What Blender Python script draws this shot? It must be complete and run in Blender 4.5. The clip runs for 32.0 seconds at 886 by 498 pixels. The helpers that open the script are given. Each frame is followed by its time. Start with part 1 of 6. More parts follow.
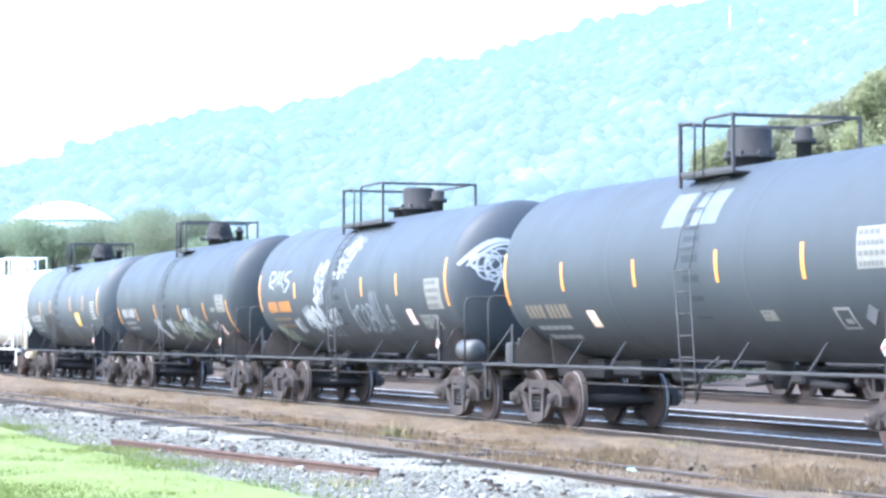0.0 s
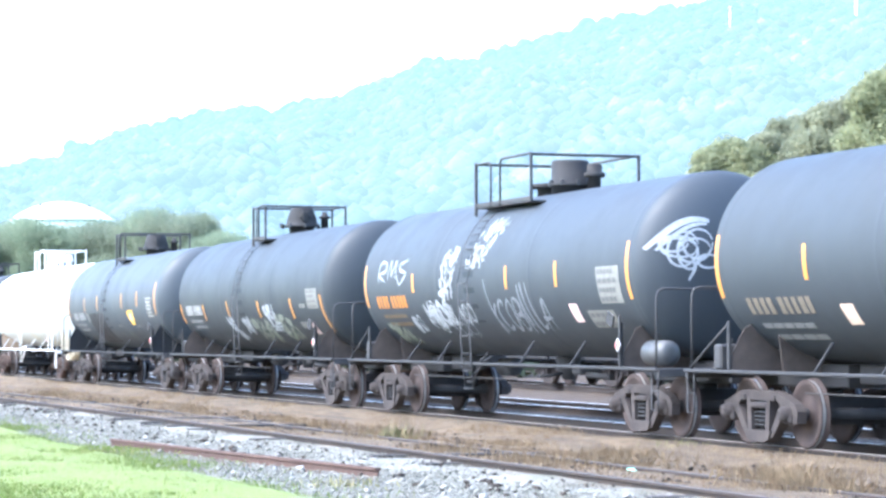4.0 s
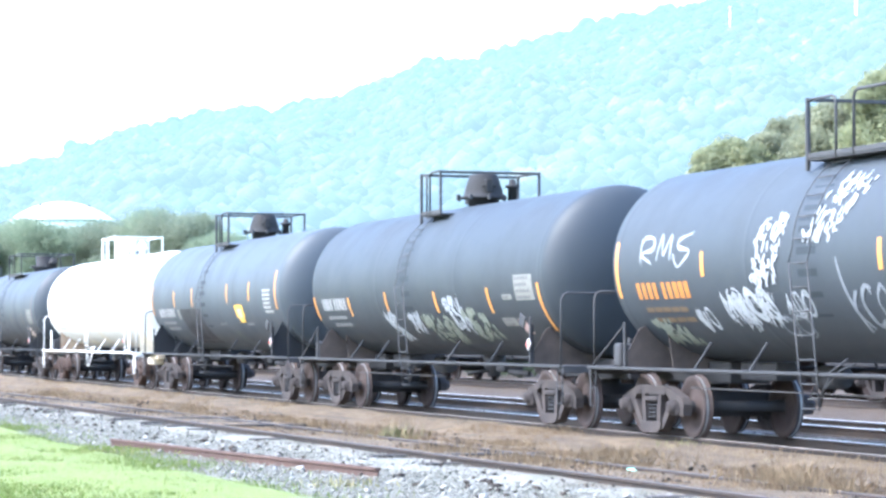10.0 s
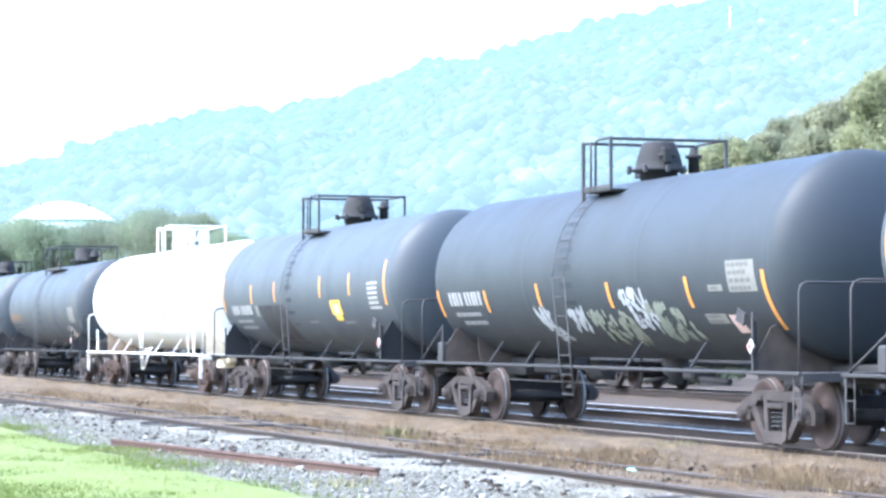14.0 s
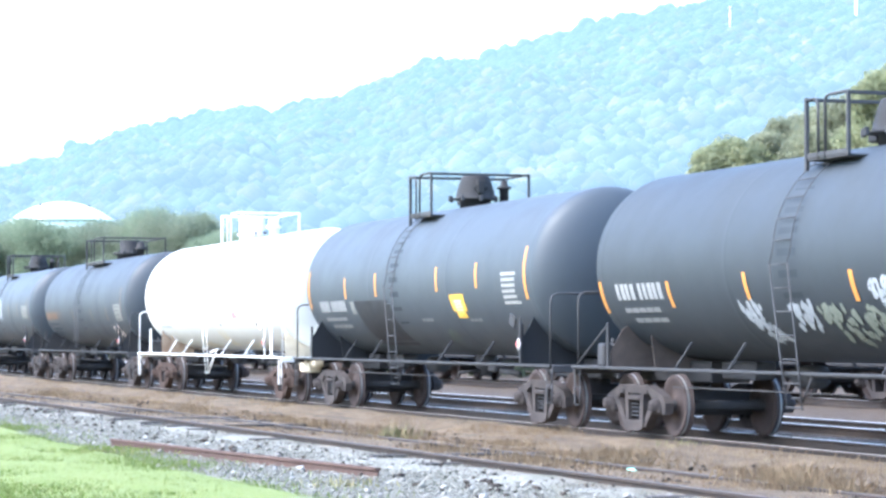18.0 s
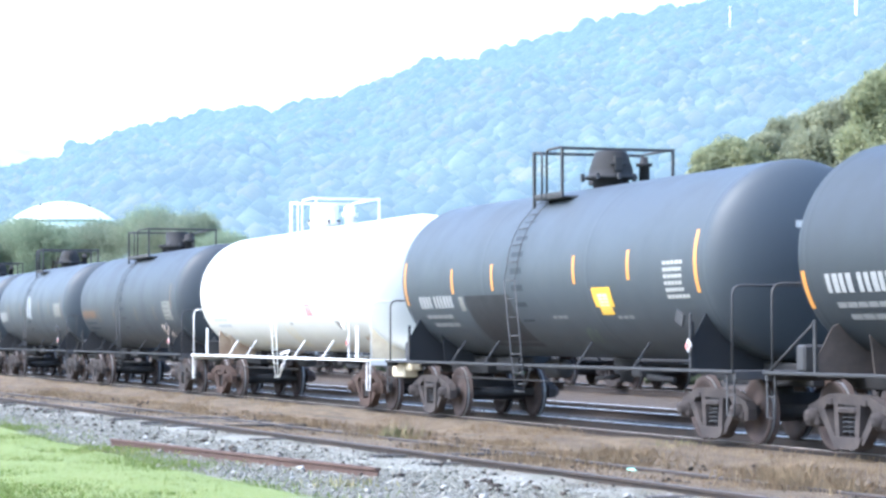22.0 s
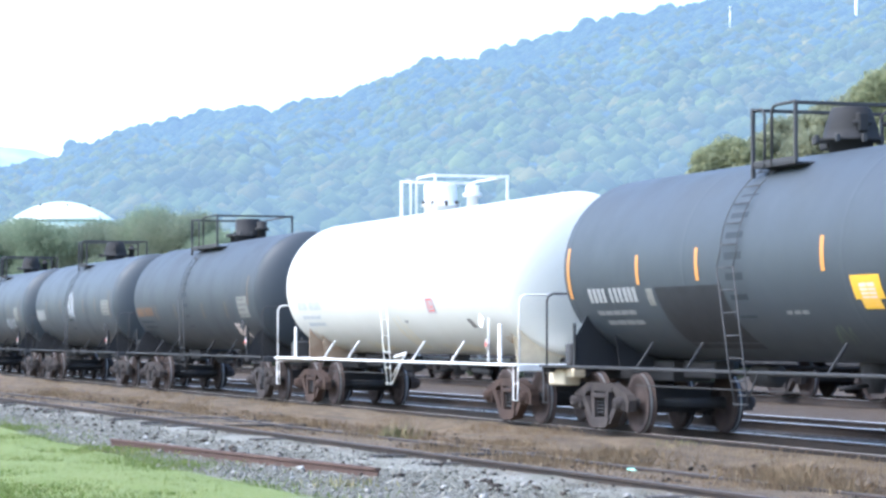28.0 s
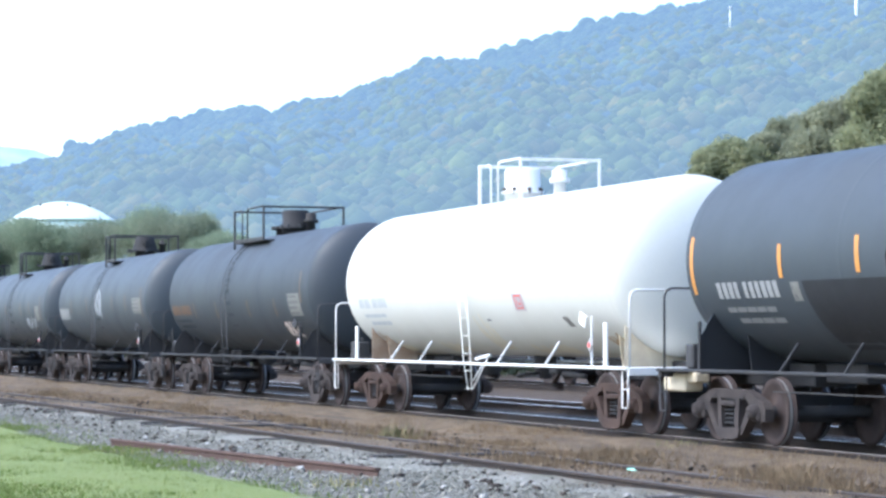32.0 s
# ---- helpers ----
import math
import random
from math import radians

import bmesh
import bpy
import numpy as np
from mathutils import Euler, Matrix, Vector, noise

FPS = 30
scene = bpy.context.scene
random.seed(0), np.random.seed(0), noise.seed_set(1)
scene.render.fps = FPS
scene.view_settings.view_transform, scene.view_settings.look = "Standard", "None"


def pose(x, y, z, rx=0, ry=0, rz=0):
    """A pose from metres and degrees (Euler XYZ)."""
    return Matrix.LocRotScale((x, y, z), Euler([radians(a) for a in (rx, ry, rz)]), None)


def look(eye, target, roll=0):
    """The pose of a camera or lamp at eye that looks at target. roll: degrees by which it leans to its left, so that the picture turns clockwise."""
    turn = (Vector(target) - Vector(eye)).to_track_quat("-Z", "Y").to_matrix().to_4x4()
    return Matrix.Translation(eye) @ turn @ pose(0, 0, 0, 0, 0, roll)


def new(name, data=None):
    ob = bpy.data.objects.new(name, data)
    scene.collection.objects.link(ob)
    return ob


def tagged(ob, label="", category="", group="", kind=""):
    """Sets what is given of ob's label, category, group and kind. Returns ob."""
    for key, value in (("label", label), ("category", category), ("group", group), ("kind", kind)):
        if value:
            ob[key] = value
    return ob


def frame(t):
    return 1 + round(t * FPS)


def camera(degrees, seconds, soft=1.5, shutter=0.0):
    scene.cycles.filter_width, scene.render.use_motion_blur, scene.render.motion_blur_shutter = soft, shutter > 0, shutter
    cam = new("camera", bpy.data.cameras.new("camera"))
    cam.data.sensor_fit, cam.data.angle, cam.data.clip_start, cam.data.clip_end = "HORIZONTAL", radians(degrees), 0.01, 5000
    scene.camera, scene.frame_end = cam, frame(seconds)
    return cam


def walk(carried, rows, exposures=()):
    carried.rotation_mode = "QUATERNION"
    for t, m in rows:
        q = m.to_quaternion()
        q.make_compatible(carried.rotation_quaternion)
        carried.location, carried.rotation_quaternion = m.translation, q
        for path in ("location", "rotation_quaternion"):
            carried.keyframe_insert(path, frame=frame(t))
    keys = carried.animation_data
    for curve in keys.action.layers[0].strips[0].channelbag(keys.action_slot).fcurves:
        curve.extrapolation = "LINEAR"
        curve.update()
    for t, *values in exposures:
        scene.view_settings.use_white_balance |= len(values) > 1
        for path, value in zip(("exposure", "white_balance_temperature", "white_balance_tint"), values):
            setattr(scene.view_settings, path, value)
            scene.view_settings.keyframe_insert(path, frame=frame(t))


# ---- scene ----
# Camera on a tripod beside the line; x runs along the rails, y across them, z up from the rail head.
cam = camera(20.2, 32.0, soft=2.8)
EYE = Vector((0.0, 0.0, 1.500))
YAW, PITCH = radians(18.686), radians(2.0105)
AIM = EYE + 100.0 * Vector((-math.cos(YAW) * math.cos(PITCH), math.sin(YAW) * math.cos(PITCH), math.sin(PITCH)))
STILL = look(EYE, AIM)
walk(cam, [(0.0, STILL), (32.0, STILL)],
     [(0.0, 2.80, 5610, 9), (9.0, 2.78, 5610, 9), (14.0, 2.76, 5610, 9), (18.0, 2.59, 5620, 9), (20.0, 2.51, 5620, 9), (23.0, 2.29, 5620, 9), (28.0, 1.94, 5630, 9), (32.0, 1.73, 5640, 9)])

# Daylight through high haze
SUN_AZ, SUN_EL = 263.0, 50.0
world = bpy.data.worlds.new("world")
scene.world = world
world.use_nodes = True
wn = world.node_tree.nodes
sky = wn.new("ShaderNodeTexSky")
sky.sky_type = 'NISHITA'
sky.sun_disc = False
sky.sun_elevation = radians(SUN_EL)
sky.sun_rotation = radians(90.0 - SUN_AZ)
sky.air_density, sky.dust_density, sky.ozone_density = 1.0, 2.5, 1.0
wn["Background"].inputs["Strength"].default_value = 0.15
world.node_tree.links.new(sky.outputs[0], wn["Background"].inputs["Color"])
sun = new("sun", bpy.data.lights.new("sun", 'SUN'))
sun.data.energy, sun.data.angle, sun.data.color = 1.05, radians(40.0), (1.0, 0.96, 0.90)
toward = Vector((math.cos(radians(SUN_AZ)) * math.cos(radians(SUN_EL)), math.sin(radians(SUN_AZ)) * math.cos(radians(SUN_EL)), math.sin(radians(SUN_EL))))
sun.matrix_world = look(toward * 60.0, (0, 0, 0))


# ---------------------------------------------------------------- materials
def material(name, build):
    m = bpy.data.materials.new(name)
    m.use_nodes = True
    n, l = m.node_tree.nodes, m.node_tree.links
    build(n, l, n["Principled BSDF"])
    return m


def mixed(n, l, fac, a, b):
    k = n.new("ShaderNodeMix")
    k.data_type = 'RGBA'
    for sock, v in ((k.inputs[0], fac), (k.inputs[6], a), (k.inputs[7], b)):
        if isinstance(v, (int, float)):
            sock.default_value = v
        elif isinstance(v, tuple):
            sock.default_value = (*v, 1.0)
        else:
            l.new(v, sock)
    return k.outputs[2]


def grain(n, l, scale, detail=5.0, rough=0.6, coord="Object", stretch=None):
    c = n.new("ShaderNodeTexCoord")
    t = n.new("ShaderNodeTexNoise")
    t.inputs["Scale"].default_value, t.inputs["Detail"].default_value, t.inputs["Roughness"].default_value = scale, detail, rough
    src = c.outputs[coord]
    if stretch:
        mp = n.new("ShaderNodeMapping")
        mp.inputs["Scale"].default_value = stretch
        l.new(src, mp.inputs[0])
        src = mp.outputs[0]
    l.new(src, t.inputs["Vector"])
    return t.outputs["Fac"]


def steps(n, l, fac, lo, hi):
    r = n.new("ShaderNodeMapRange")
    r.inputs[1].default_value, r.inputs[2].default_value = lo, hi
    r.clamp = True
    l.new(fac, r.inputs[0])
    return r.outputs[0]


def bump(n, l, b, fac, strength, distance):
    k = n.new("ShaderNodeBump")
    k.inputs["Strength"].default_value, k.inputs["Distance"].default_value = strength, distance
    l.new(fac, k.inputs["Height"])
    l.new(k.outputs[0], b.inputs["Normal"])


def worn(name, base, dust, rough=0.5, metal=0.0, amount=0.5, scale=2.0, relief=0.002, spec=0.5):
    """Paint or metal: a base colour with dust in large stains, fine speckle and streaks that run down."""
    def build(n, l, b):
        big = steps(n, l, grain(n, l, scale), 0.42, 0.75)
        run = steps(n, l, grain(n, l, 1.2, 4.0, 0.6, stretch=(2.0, 2.0, 0.5)), 0.5, 0.9)
        mul = n.new("ShaderNodeMath"); mul.operation = 'MULTIPLY'; mul.inputs[1].default_value = amount
        add = n.new("ShaderNodeMath"); add.operation = 'MAXIMUM'
        l.new(big, add.inputs[0]); l.new(run, add.inputs[1]); l.new(add.outputs[0], mul.inputs[0])
        col = mixed(n, l, mul.outputs[0], base, dust)
        fine = grain(n, l, 60.0, 3.0)
        col = mixed(n, l, steps(n, l, fine, 0.55, 0.9), col, tuple(min(1.0, 0.75 * x) for x in base))
        l.new(col, b.inputs["Base Color"])
        ro = n.new("ShaderNodeMapRange")
        ro.inputs[3].default_value, ro.inputs[4].default_value = rough - 0.05, min(1.0, rough + 0.09)
        l.new(big, ro.inputs[0]); l.new(ro.outputs[0], b.inputs["Roughness"])
        b.inputs["Metallic"].default_value = metal
        b.inputs["Specular IOR Level"].default_value = spec
        bump(n, l, b, fine, 0.3, relief)
    return material(name, build)


def plain(name, base, rough=0.5, spread=0.25, scale=8.0, metal=0.0):
    def build(n, l, b):
        f = grain(n, l, scale)
        col = mixed(n, l, f, tuple(x * (1 - spread) for x in base), tuple(min(1.0, x * (1 + spread)) for x in base))
        l.new(col, b.inputs["Base Color"])
        b.inputs["Roughness"].default_value, b.inputs["Metallic"].default_value = rough, metal
    return material(name, build)


BLACK = worn("black_tank_paint", (0.035, 0.043, 0.052), (0.050, 0.057, 0.064), 0.60, amount=0.35, scale=0.7, spec=0.37)
DEEP_BLACK = worn("deep_black_tank_paint", (0.029, 0.036, 0.043), (0.044, 0.050, 0.055), 0.60, amount=0.35, scale=0.7, spec=0.35)
# paler black: one car's own paint, and painted haze on the rear cars
PALER_BLACK = worn("paler_black_tank_paint", (0.044, 0.054, 0.064), (0.057, 0.067, 0.075), 0.58, amount=0.3, scale=0.7, spec=0.39)
GREY = worn("grey_tank_paint", (0.037, 0.045, 0.053), (0.053, 0.059, 0.065), 0.62, amount=0.35, scale=0.7, spec=0.33)
WHITE = worn("white_tank_paint", (0.62, 0.62, 0.57), (0.53, 0.51, 0.43), 0.5, amount=0.3, scale=0.6)
WHITE_STEEL = worn("white_steel_paint", (0.76, 0.76, 0.74), (0.50, 0.42, 0.34), 0.5, amount=0.45, scale=1.5)
FRAME = worn("dark_frame_steel", (0.045, 0.046, 0.050), (0.085, 0.078, 0.073), 0.7, amount=0.6, spec=0.3)
BRIGHT_FRAME = worn("dusty_frame_steel", (0.038, 0.039, 0.042), (0.075, 0.072, 0.070), 0.75, amount=0.6, spec=0.2)
# near-black steel of bonnets and wagons; on stub sills it paints in shade
DARK_STEEL = worn("black_steel", (0.028, 0.028, 0.030), (0.055, 0.051, 0.048), 0.75, amount=0.6, spec=0.2)
TRUCK = worn("dusty_truck_casting", (0.045, 0.039, 0.038), (0.099, 0.082, 0.074), 0.9, amount=0.8, scale=3.0, spec=0.2)
# darker than the frame steel, to paint in shade beneath the tanks
UNDER = worn("shade_dark_underframe_steel", (0.040, 0.039, 0.041), (0.074, 0.069, 0.066), 0.85, amount=0.6, spec=0.2)
RUST_TRUCK = worn("rusty_truck_casting", (0.055, 0.037, 0.031), (0.105, 0.073, 0.058), 0.9, amount=0.8, spec=0.2)
WHEEL = worn("rusty_wheel_steel", (0.051, 0.039, 0.037), (0.092, 0.067, 0.056), 0.88, amount=0.7, spec=0.25)
TREAD = plain("polished_tread", (0.27, 0.265, 0.26), 0.45, 0.15, metal=0.3)
RAIL_TOP = plain("polished_rail_head", (0.74, 0.74, 0.73), 0.35, 0.08, metal=0.35)
DULL_RAIL = plain("dull_rail_head", (0.26, 0.235, 0.21), 0.5, 0.25, 3.0, metal=0.2)
WORN_RAIL = plain("rust_dulled_rail_head", (0.070, 0.060, 0.053), 0.75, 0.35, 5.0)
RAIL_RUST = worn("rusty_rail", (0.034, 0.027, 0.024), (0.075, 0.055, 0.043), 0.85, amount=0.6, scale=3.0, spec=0.3)
SPARE_RAIL = worn("loose_rusty_rail", (0.075, 0.045, 0.036), (0.15, 0.10, 0.08), 0.85, amount=0.6, scale=3.0, spec=0.3)
SLEEPER = worn("weathered_sleeper_wood", (0.034, 0.030, 0.028), (0.085, 0.074, 0.063), 0.9, amount=0.8, scale=4.0)
OLD_SLEEPER = worn("dark_rotten_sleeper_wood", (0.030, 0.026, 0.024), (0.075, 0.065, 0.056), 0.9, amount=0.7, scale=4.0)
ORANGE = plain("orange_reflective_strip", (0.52, 0.235, 0.05), 0.45, 0.2)
STENCIL = plain("white_stencil_paint", (0.40, 0.41, 0.40), 0.6, 0.35, 30.0)
PANEL = plain("grimy_stencil_panel", (0.175, 0.175, 0.16), 0.6, 0.35, 12.0)
DIM_STENCIL = plain("faded_stencil_paint", (0.17, 0.175, 0.175), 0.7, 0.35, 30.0)
ORANGE_STENCIL = plain("orange_stencil_paint", (0.38, 0.155, 0.03), 0.6, 0.25, 30.0)
GREEN_STENCIL = plain("dull_green_paint", (0.17, 0.19, 0.155), 0.7, 0.4, 20.0)
PLACARD_WHITE = plain("white_placard", (0.42, 0.40, 0.40), 0.35, 0.05)
PLACARD_RED = plain("red_placard_print", (0.65, 0.08, 0.07), 0.4, 0.1)
YELLOW = plain("yellow_placard", (0.72, 0.42, 0.04), 0.4, 0.1)
DARK_PATCH = worn("fresh_dark_paint", (0.021, 0.023, 0.027), (0.038, 0.040, 0.043), 0.6, amount=0.3, spec=0.3)
DARKER_PAINT = worn("darker_tank_paint", (0.021, 0.027, 0.034), (0.042, 0.051, 0.062), 0.66, amount=0.75, scale=1.6, spec=0.28)
RUST = worn("rust_stain", (0.062, 0.052, 0.047), (0.135, 0.108, 0.092), 0.9, amount=0.8, spec=0.3)
CREAM = worn("cream_painted_steel", (0.66, 0.58, 0.42), (0.34, 0.24, 0.16), 0.6, amount=0.6)


# ---------------------------------------------------------------- mesh code
class Shape:
    """Gathers vertices and faces of one mesh; faces may take one of several materials."""

    def __init__(self):
        self.v, self.f, self.m, self.s = [], [], [], []

    def add(self, verts, faces, mat=0, smooth=False):
        k = len(self.v)
        self.v += [tuple(p) for p in verts]
        for q in faces:
            self.f.append(tuple(i + k for i in q))
            self.m.append(mat)
            self.s.append(smooth)
        return self

    def box(self, a, b, chamfer=0.0, mat=0, turn=None):
        """A box from corner a to corner b with chamfered edges."""
        lo, hi = np.minimum(a, b), np.maximum(a, b)
        c, h = (lo + hi) / 2, (hi - lo) / 2
        e = min(chamfer, 0.45 * h.min())
        if e <= 0:
            p = [(sx * h[0], sy * h[1], sz * h[2]) for sx in (-1, 1) for sy in (-1, 1) for sz in (-1, 1)]
            q = [(0, 1, 3, 2), (4, 6, 7, 5), (0, 4, 5, 1), (2, 3, 7, 6), (0, 2, 6, 4), (1, 5, 7, 3)]
        else:
            p, idx = [], {}
            for sx in (-1, 1):
                for sy in (-1, 1):
                    for sz in (-1, 1):
                        for ax in range(3):
                            k = [sx * (h[0] - e), sy * (h[1] - e), sz * (h[2] - e)]
                            k[ax] += (sx, sy, sz)[ax] * e
                            idx[(sx, sy, sz, ax)] = len(p)
                            p.append(tuple(k))
            q = []
            for ax in range(3):
                u, w = [i for i in range(3) if i != ax]
                for s in (-1, 1):
                    loop = []
                    for su, sw in ((-1, -1), (1, -1), (1, 1), (-1, 1)):
                        k = [0, 0, 0]; k[ax], k[u], k[w] = s, su, sw
                        loop.append(idx[(*k, ax)])
                    flip = (s > 0) != (ax != 1)
                    q.append(tuple(loop[::-1] if flip else loop))
                for su in (-1, 1):
                    for sw in (-1, 1):
                        k0 = [0, 0, 0]; k0[ax], k0[u], k0[w] = -1, su, sw
                        k1 = list(k0); k1[ax] = 1
                        q.append((idx[(*k0, u)], idx[(*k1, u)], idx[(*k1, w)], idx[(*k0, w)]))
            for sx in (-1, 1):
                for sy in (-1, 1):
                    for sz in (-1, 1):
                        q.append((idx[(sx, sy, sz, 0)], idx[(sx, sy, sz, 1)], idx[(sx, sy, sz, 2)]))
        p = np.array(p)
        if turn is not None:
            p = p @ np.array(turn.to_3x3()).T
        return self.add((p + c).tolist(), q, mat)

    def tube(self, pts, r, n=8, mat=0, closed=False):
        """A round bar along a line of points, with caps."""
        pts = [Vector(p) for p in pts]
        rings, last = [], None
        for i, p in enumerate(pts):
            a = pts[i - 1] if (i or closed) else p
            b = pts[(i + 1) % len(pts)] if (i < len(pts) - 1 or closed) else p
            d = (b - a).normalized()
            if last is None:
                last = d.orthogonal().normalized()
            u = (last - d * last.dot(d)).normalized()
            last, w = u, d.cross(u)
            rings.append([p + r * (math.cos(2 * math.pi * k / n) * u + math.sin(2 * math.pi * k / n) * w) for k in range(n)])
        v = [q for ring in rings for q in ring]
        f = [(i * n + k, i * n + (k + 1) % n, (i + 1) * n + (k + 1) % n, (i + 1) * n + k) for i in range(len(pts) - 1) for k in range(n)]
        if closed:
            j = len(pts) - 1
            f += [(j * n + k, j * n + (k + 1) % n, (k + 1) % n, k) for k in range(n)]
        else:
            f += [tuple(range(n))[::-1], tuple(range((len(pts) - 1) * n, len(pts) * n))]
        return self.add(v, f, mat, True)

    def spin(self, profile, axis="x", n=32, origin=(0, 0, 0), mats=None):
        """Turns a profile of (along, radius) round an axis through origin."""
        v, f, ms = [], [], []
        for a, r in profile:
            for k in range(n):
                t = 2 * math.pi * k / n
                cs, sn = r * math.cos(t), r * math.sin(t)
                p = {"x": (a, cs, sn), "y": (cs, a, -sn), "z": (cs, sn, a)}[axis]
                v.append((p[0] + origin[0], p[1] + origin[1], p[2] + origin[2]))
        for i in range(len(profile) - 1):
            for k in range(n):
                f.append((i * n + k, (i + 1) * n + k, (i + 1) * n + (k + 1) % n, i * n + (k + 1) % n))
                ms.append(mats[i] if mats else 0)
        f += [tuple(range(n)), tuple(range((len(profile) - 1) * n, len(profile) * n))[::-1]]
        ms += [ms[0], ms[-1]]
        k = len(self.v)
        self.v += v
        self.f += [tuple(i + k for i in q) for q in f]
        self.m += ms
        self.s += [True] * (len(f) - 2) + [False, False]
        return self

    def plate(self, outline, depth, axis="y", mat=0):
        """A flat plate: an outline of (u, w) in the plane across axis, between two depths."""
        put = {"y": lambda u, w, d: (u, d, w), "x": lambda u, w, d: (d, u, w), "z": lambda u, w, d: (u, w, d)}[axis]
        n = len(outline)
        v = [put(u, w, depth[0]) for u, w in outline] + [put(u, w, depth[1]) for u, w in outline]
        f = [tuple(range(n)), tuple(range(n, 2 * n))[::-1]] + [(i, i + n, (i + 1) % n + n, (i + 1) % n) for i in range(n)]
        return self.add(v, f, mat)

    def mesh(self, name, mats, fix=True):
        me = bpy.data.meshes.new(name)
        me.from_pydata(self.v, [], self.f)
        for x in mats if isinstance(mats, (list, tuple)) else [mats]:
            me.materials.append(x)
        me.polygons.foreach_set("material_index", self.m)
        me.polygons.foreach_set("use_smooth", self.s)
        if fix and len(self.f) < 20000:
            bm = bmesh.new()
            bm.from_mesh(me)
            bmesh.ops.recalc_face_normals(bm, faces=bm.faces)
            bm.to_mesh(me)
            bm.free()
        me.update()
        return me


def part(name, shape, mats, parent, label="", at=None):
    """Links a shape, or a mesh already made, as one object under a thing or a part."""
    ob = new(name, shape if isinstance(shape, bpy.types.Mesh) else shape.mesh(name, mats))
    ob.parent = parent
    if at is not None:
        ob.matrix_basis = at
    return tagged(ob, label)


def thing(name, at=(0, 0, 0), label="", category="", group="", kind="", rz=0.0):
    ob = new(name)
    ob.matrix_basis = pose(*at, 0, 0, rz)
    return tagged(ob, label, category, group, kind)


def solid(name, shape, mats, at=(0, 0, 0), label="", category="", group="", kind="", rz=0.0, fix=True):
    ob = new(name, shape.mesh(name, mats, fix))
    ob.matrix_basis = pose(*at, 0, 0, rz)
    return tagged(ob, label, category, group, kind)


# ---------------------------------------------------------------- plan
LINE = 16.07          # middle of the track that the train runs on
SECOND = 20.26        # the empty track behind it
THIRD = 28.9          # the track with the parked cars
GROUND = -0.19


def siding(x):
    """Middle of the bent siding before the train."""
    d = x + 23.0
    return 11.34 + 0.0189 * d - 0.00017 * d * d


def travelled(t):
    """Metres that the train has rolled at t seconds."""
    value = 0.0
    for c in (9.338817504e-11, -1.380179130e-08, 8.459076593e-07, -2.777568234e-05, 5.272678071e-04, -5.817189644e-03, 3.460609977e-02, -8.820314808e-02, 2.196204178e+00, 0.0):
        value = value * t + c
    return value


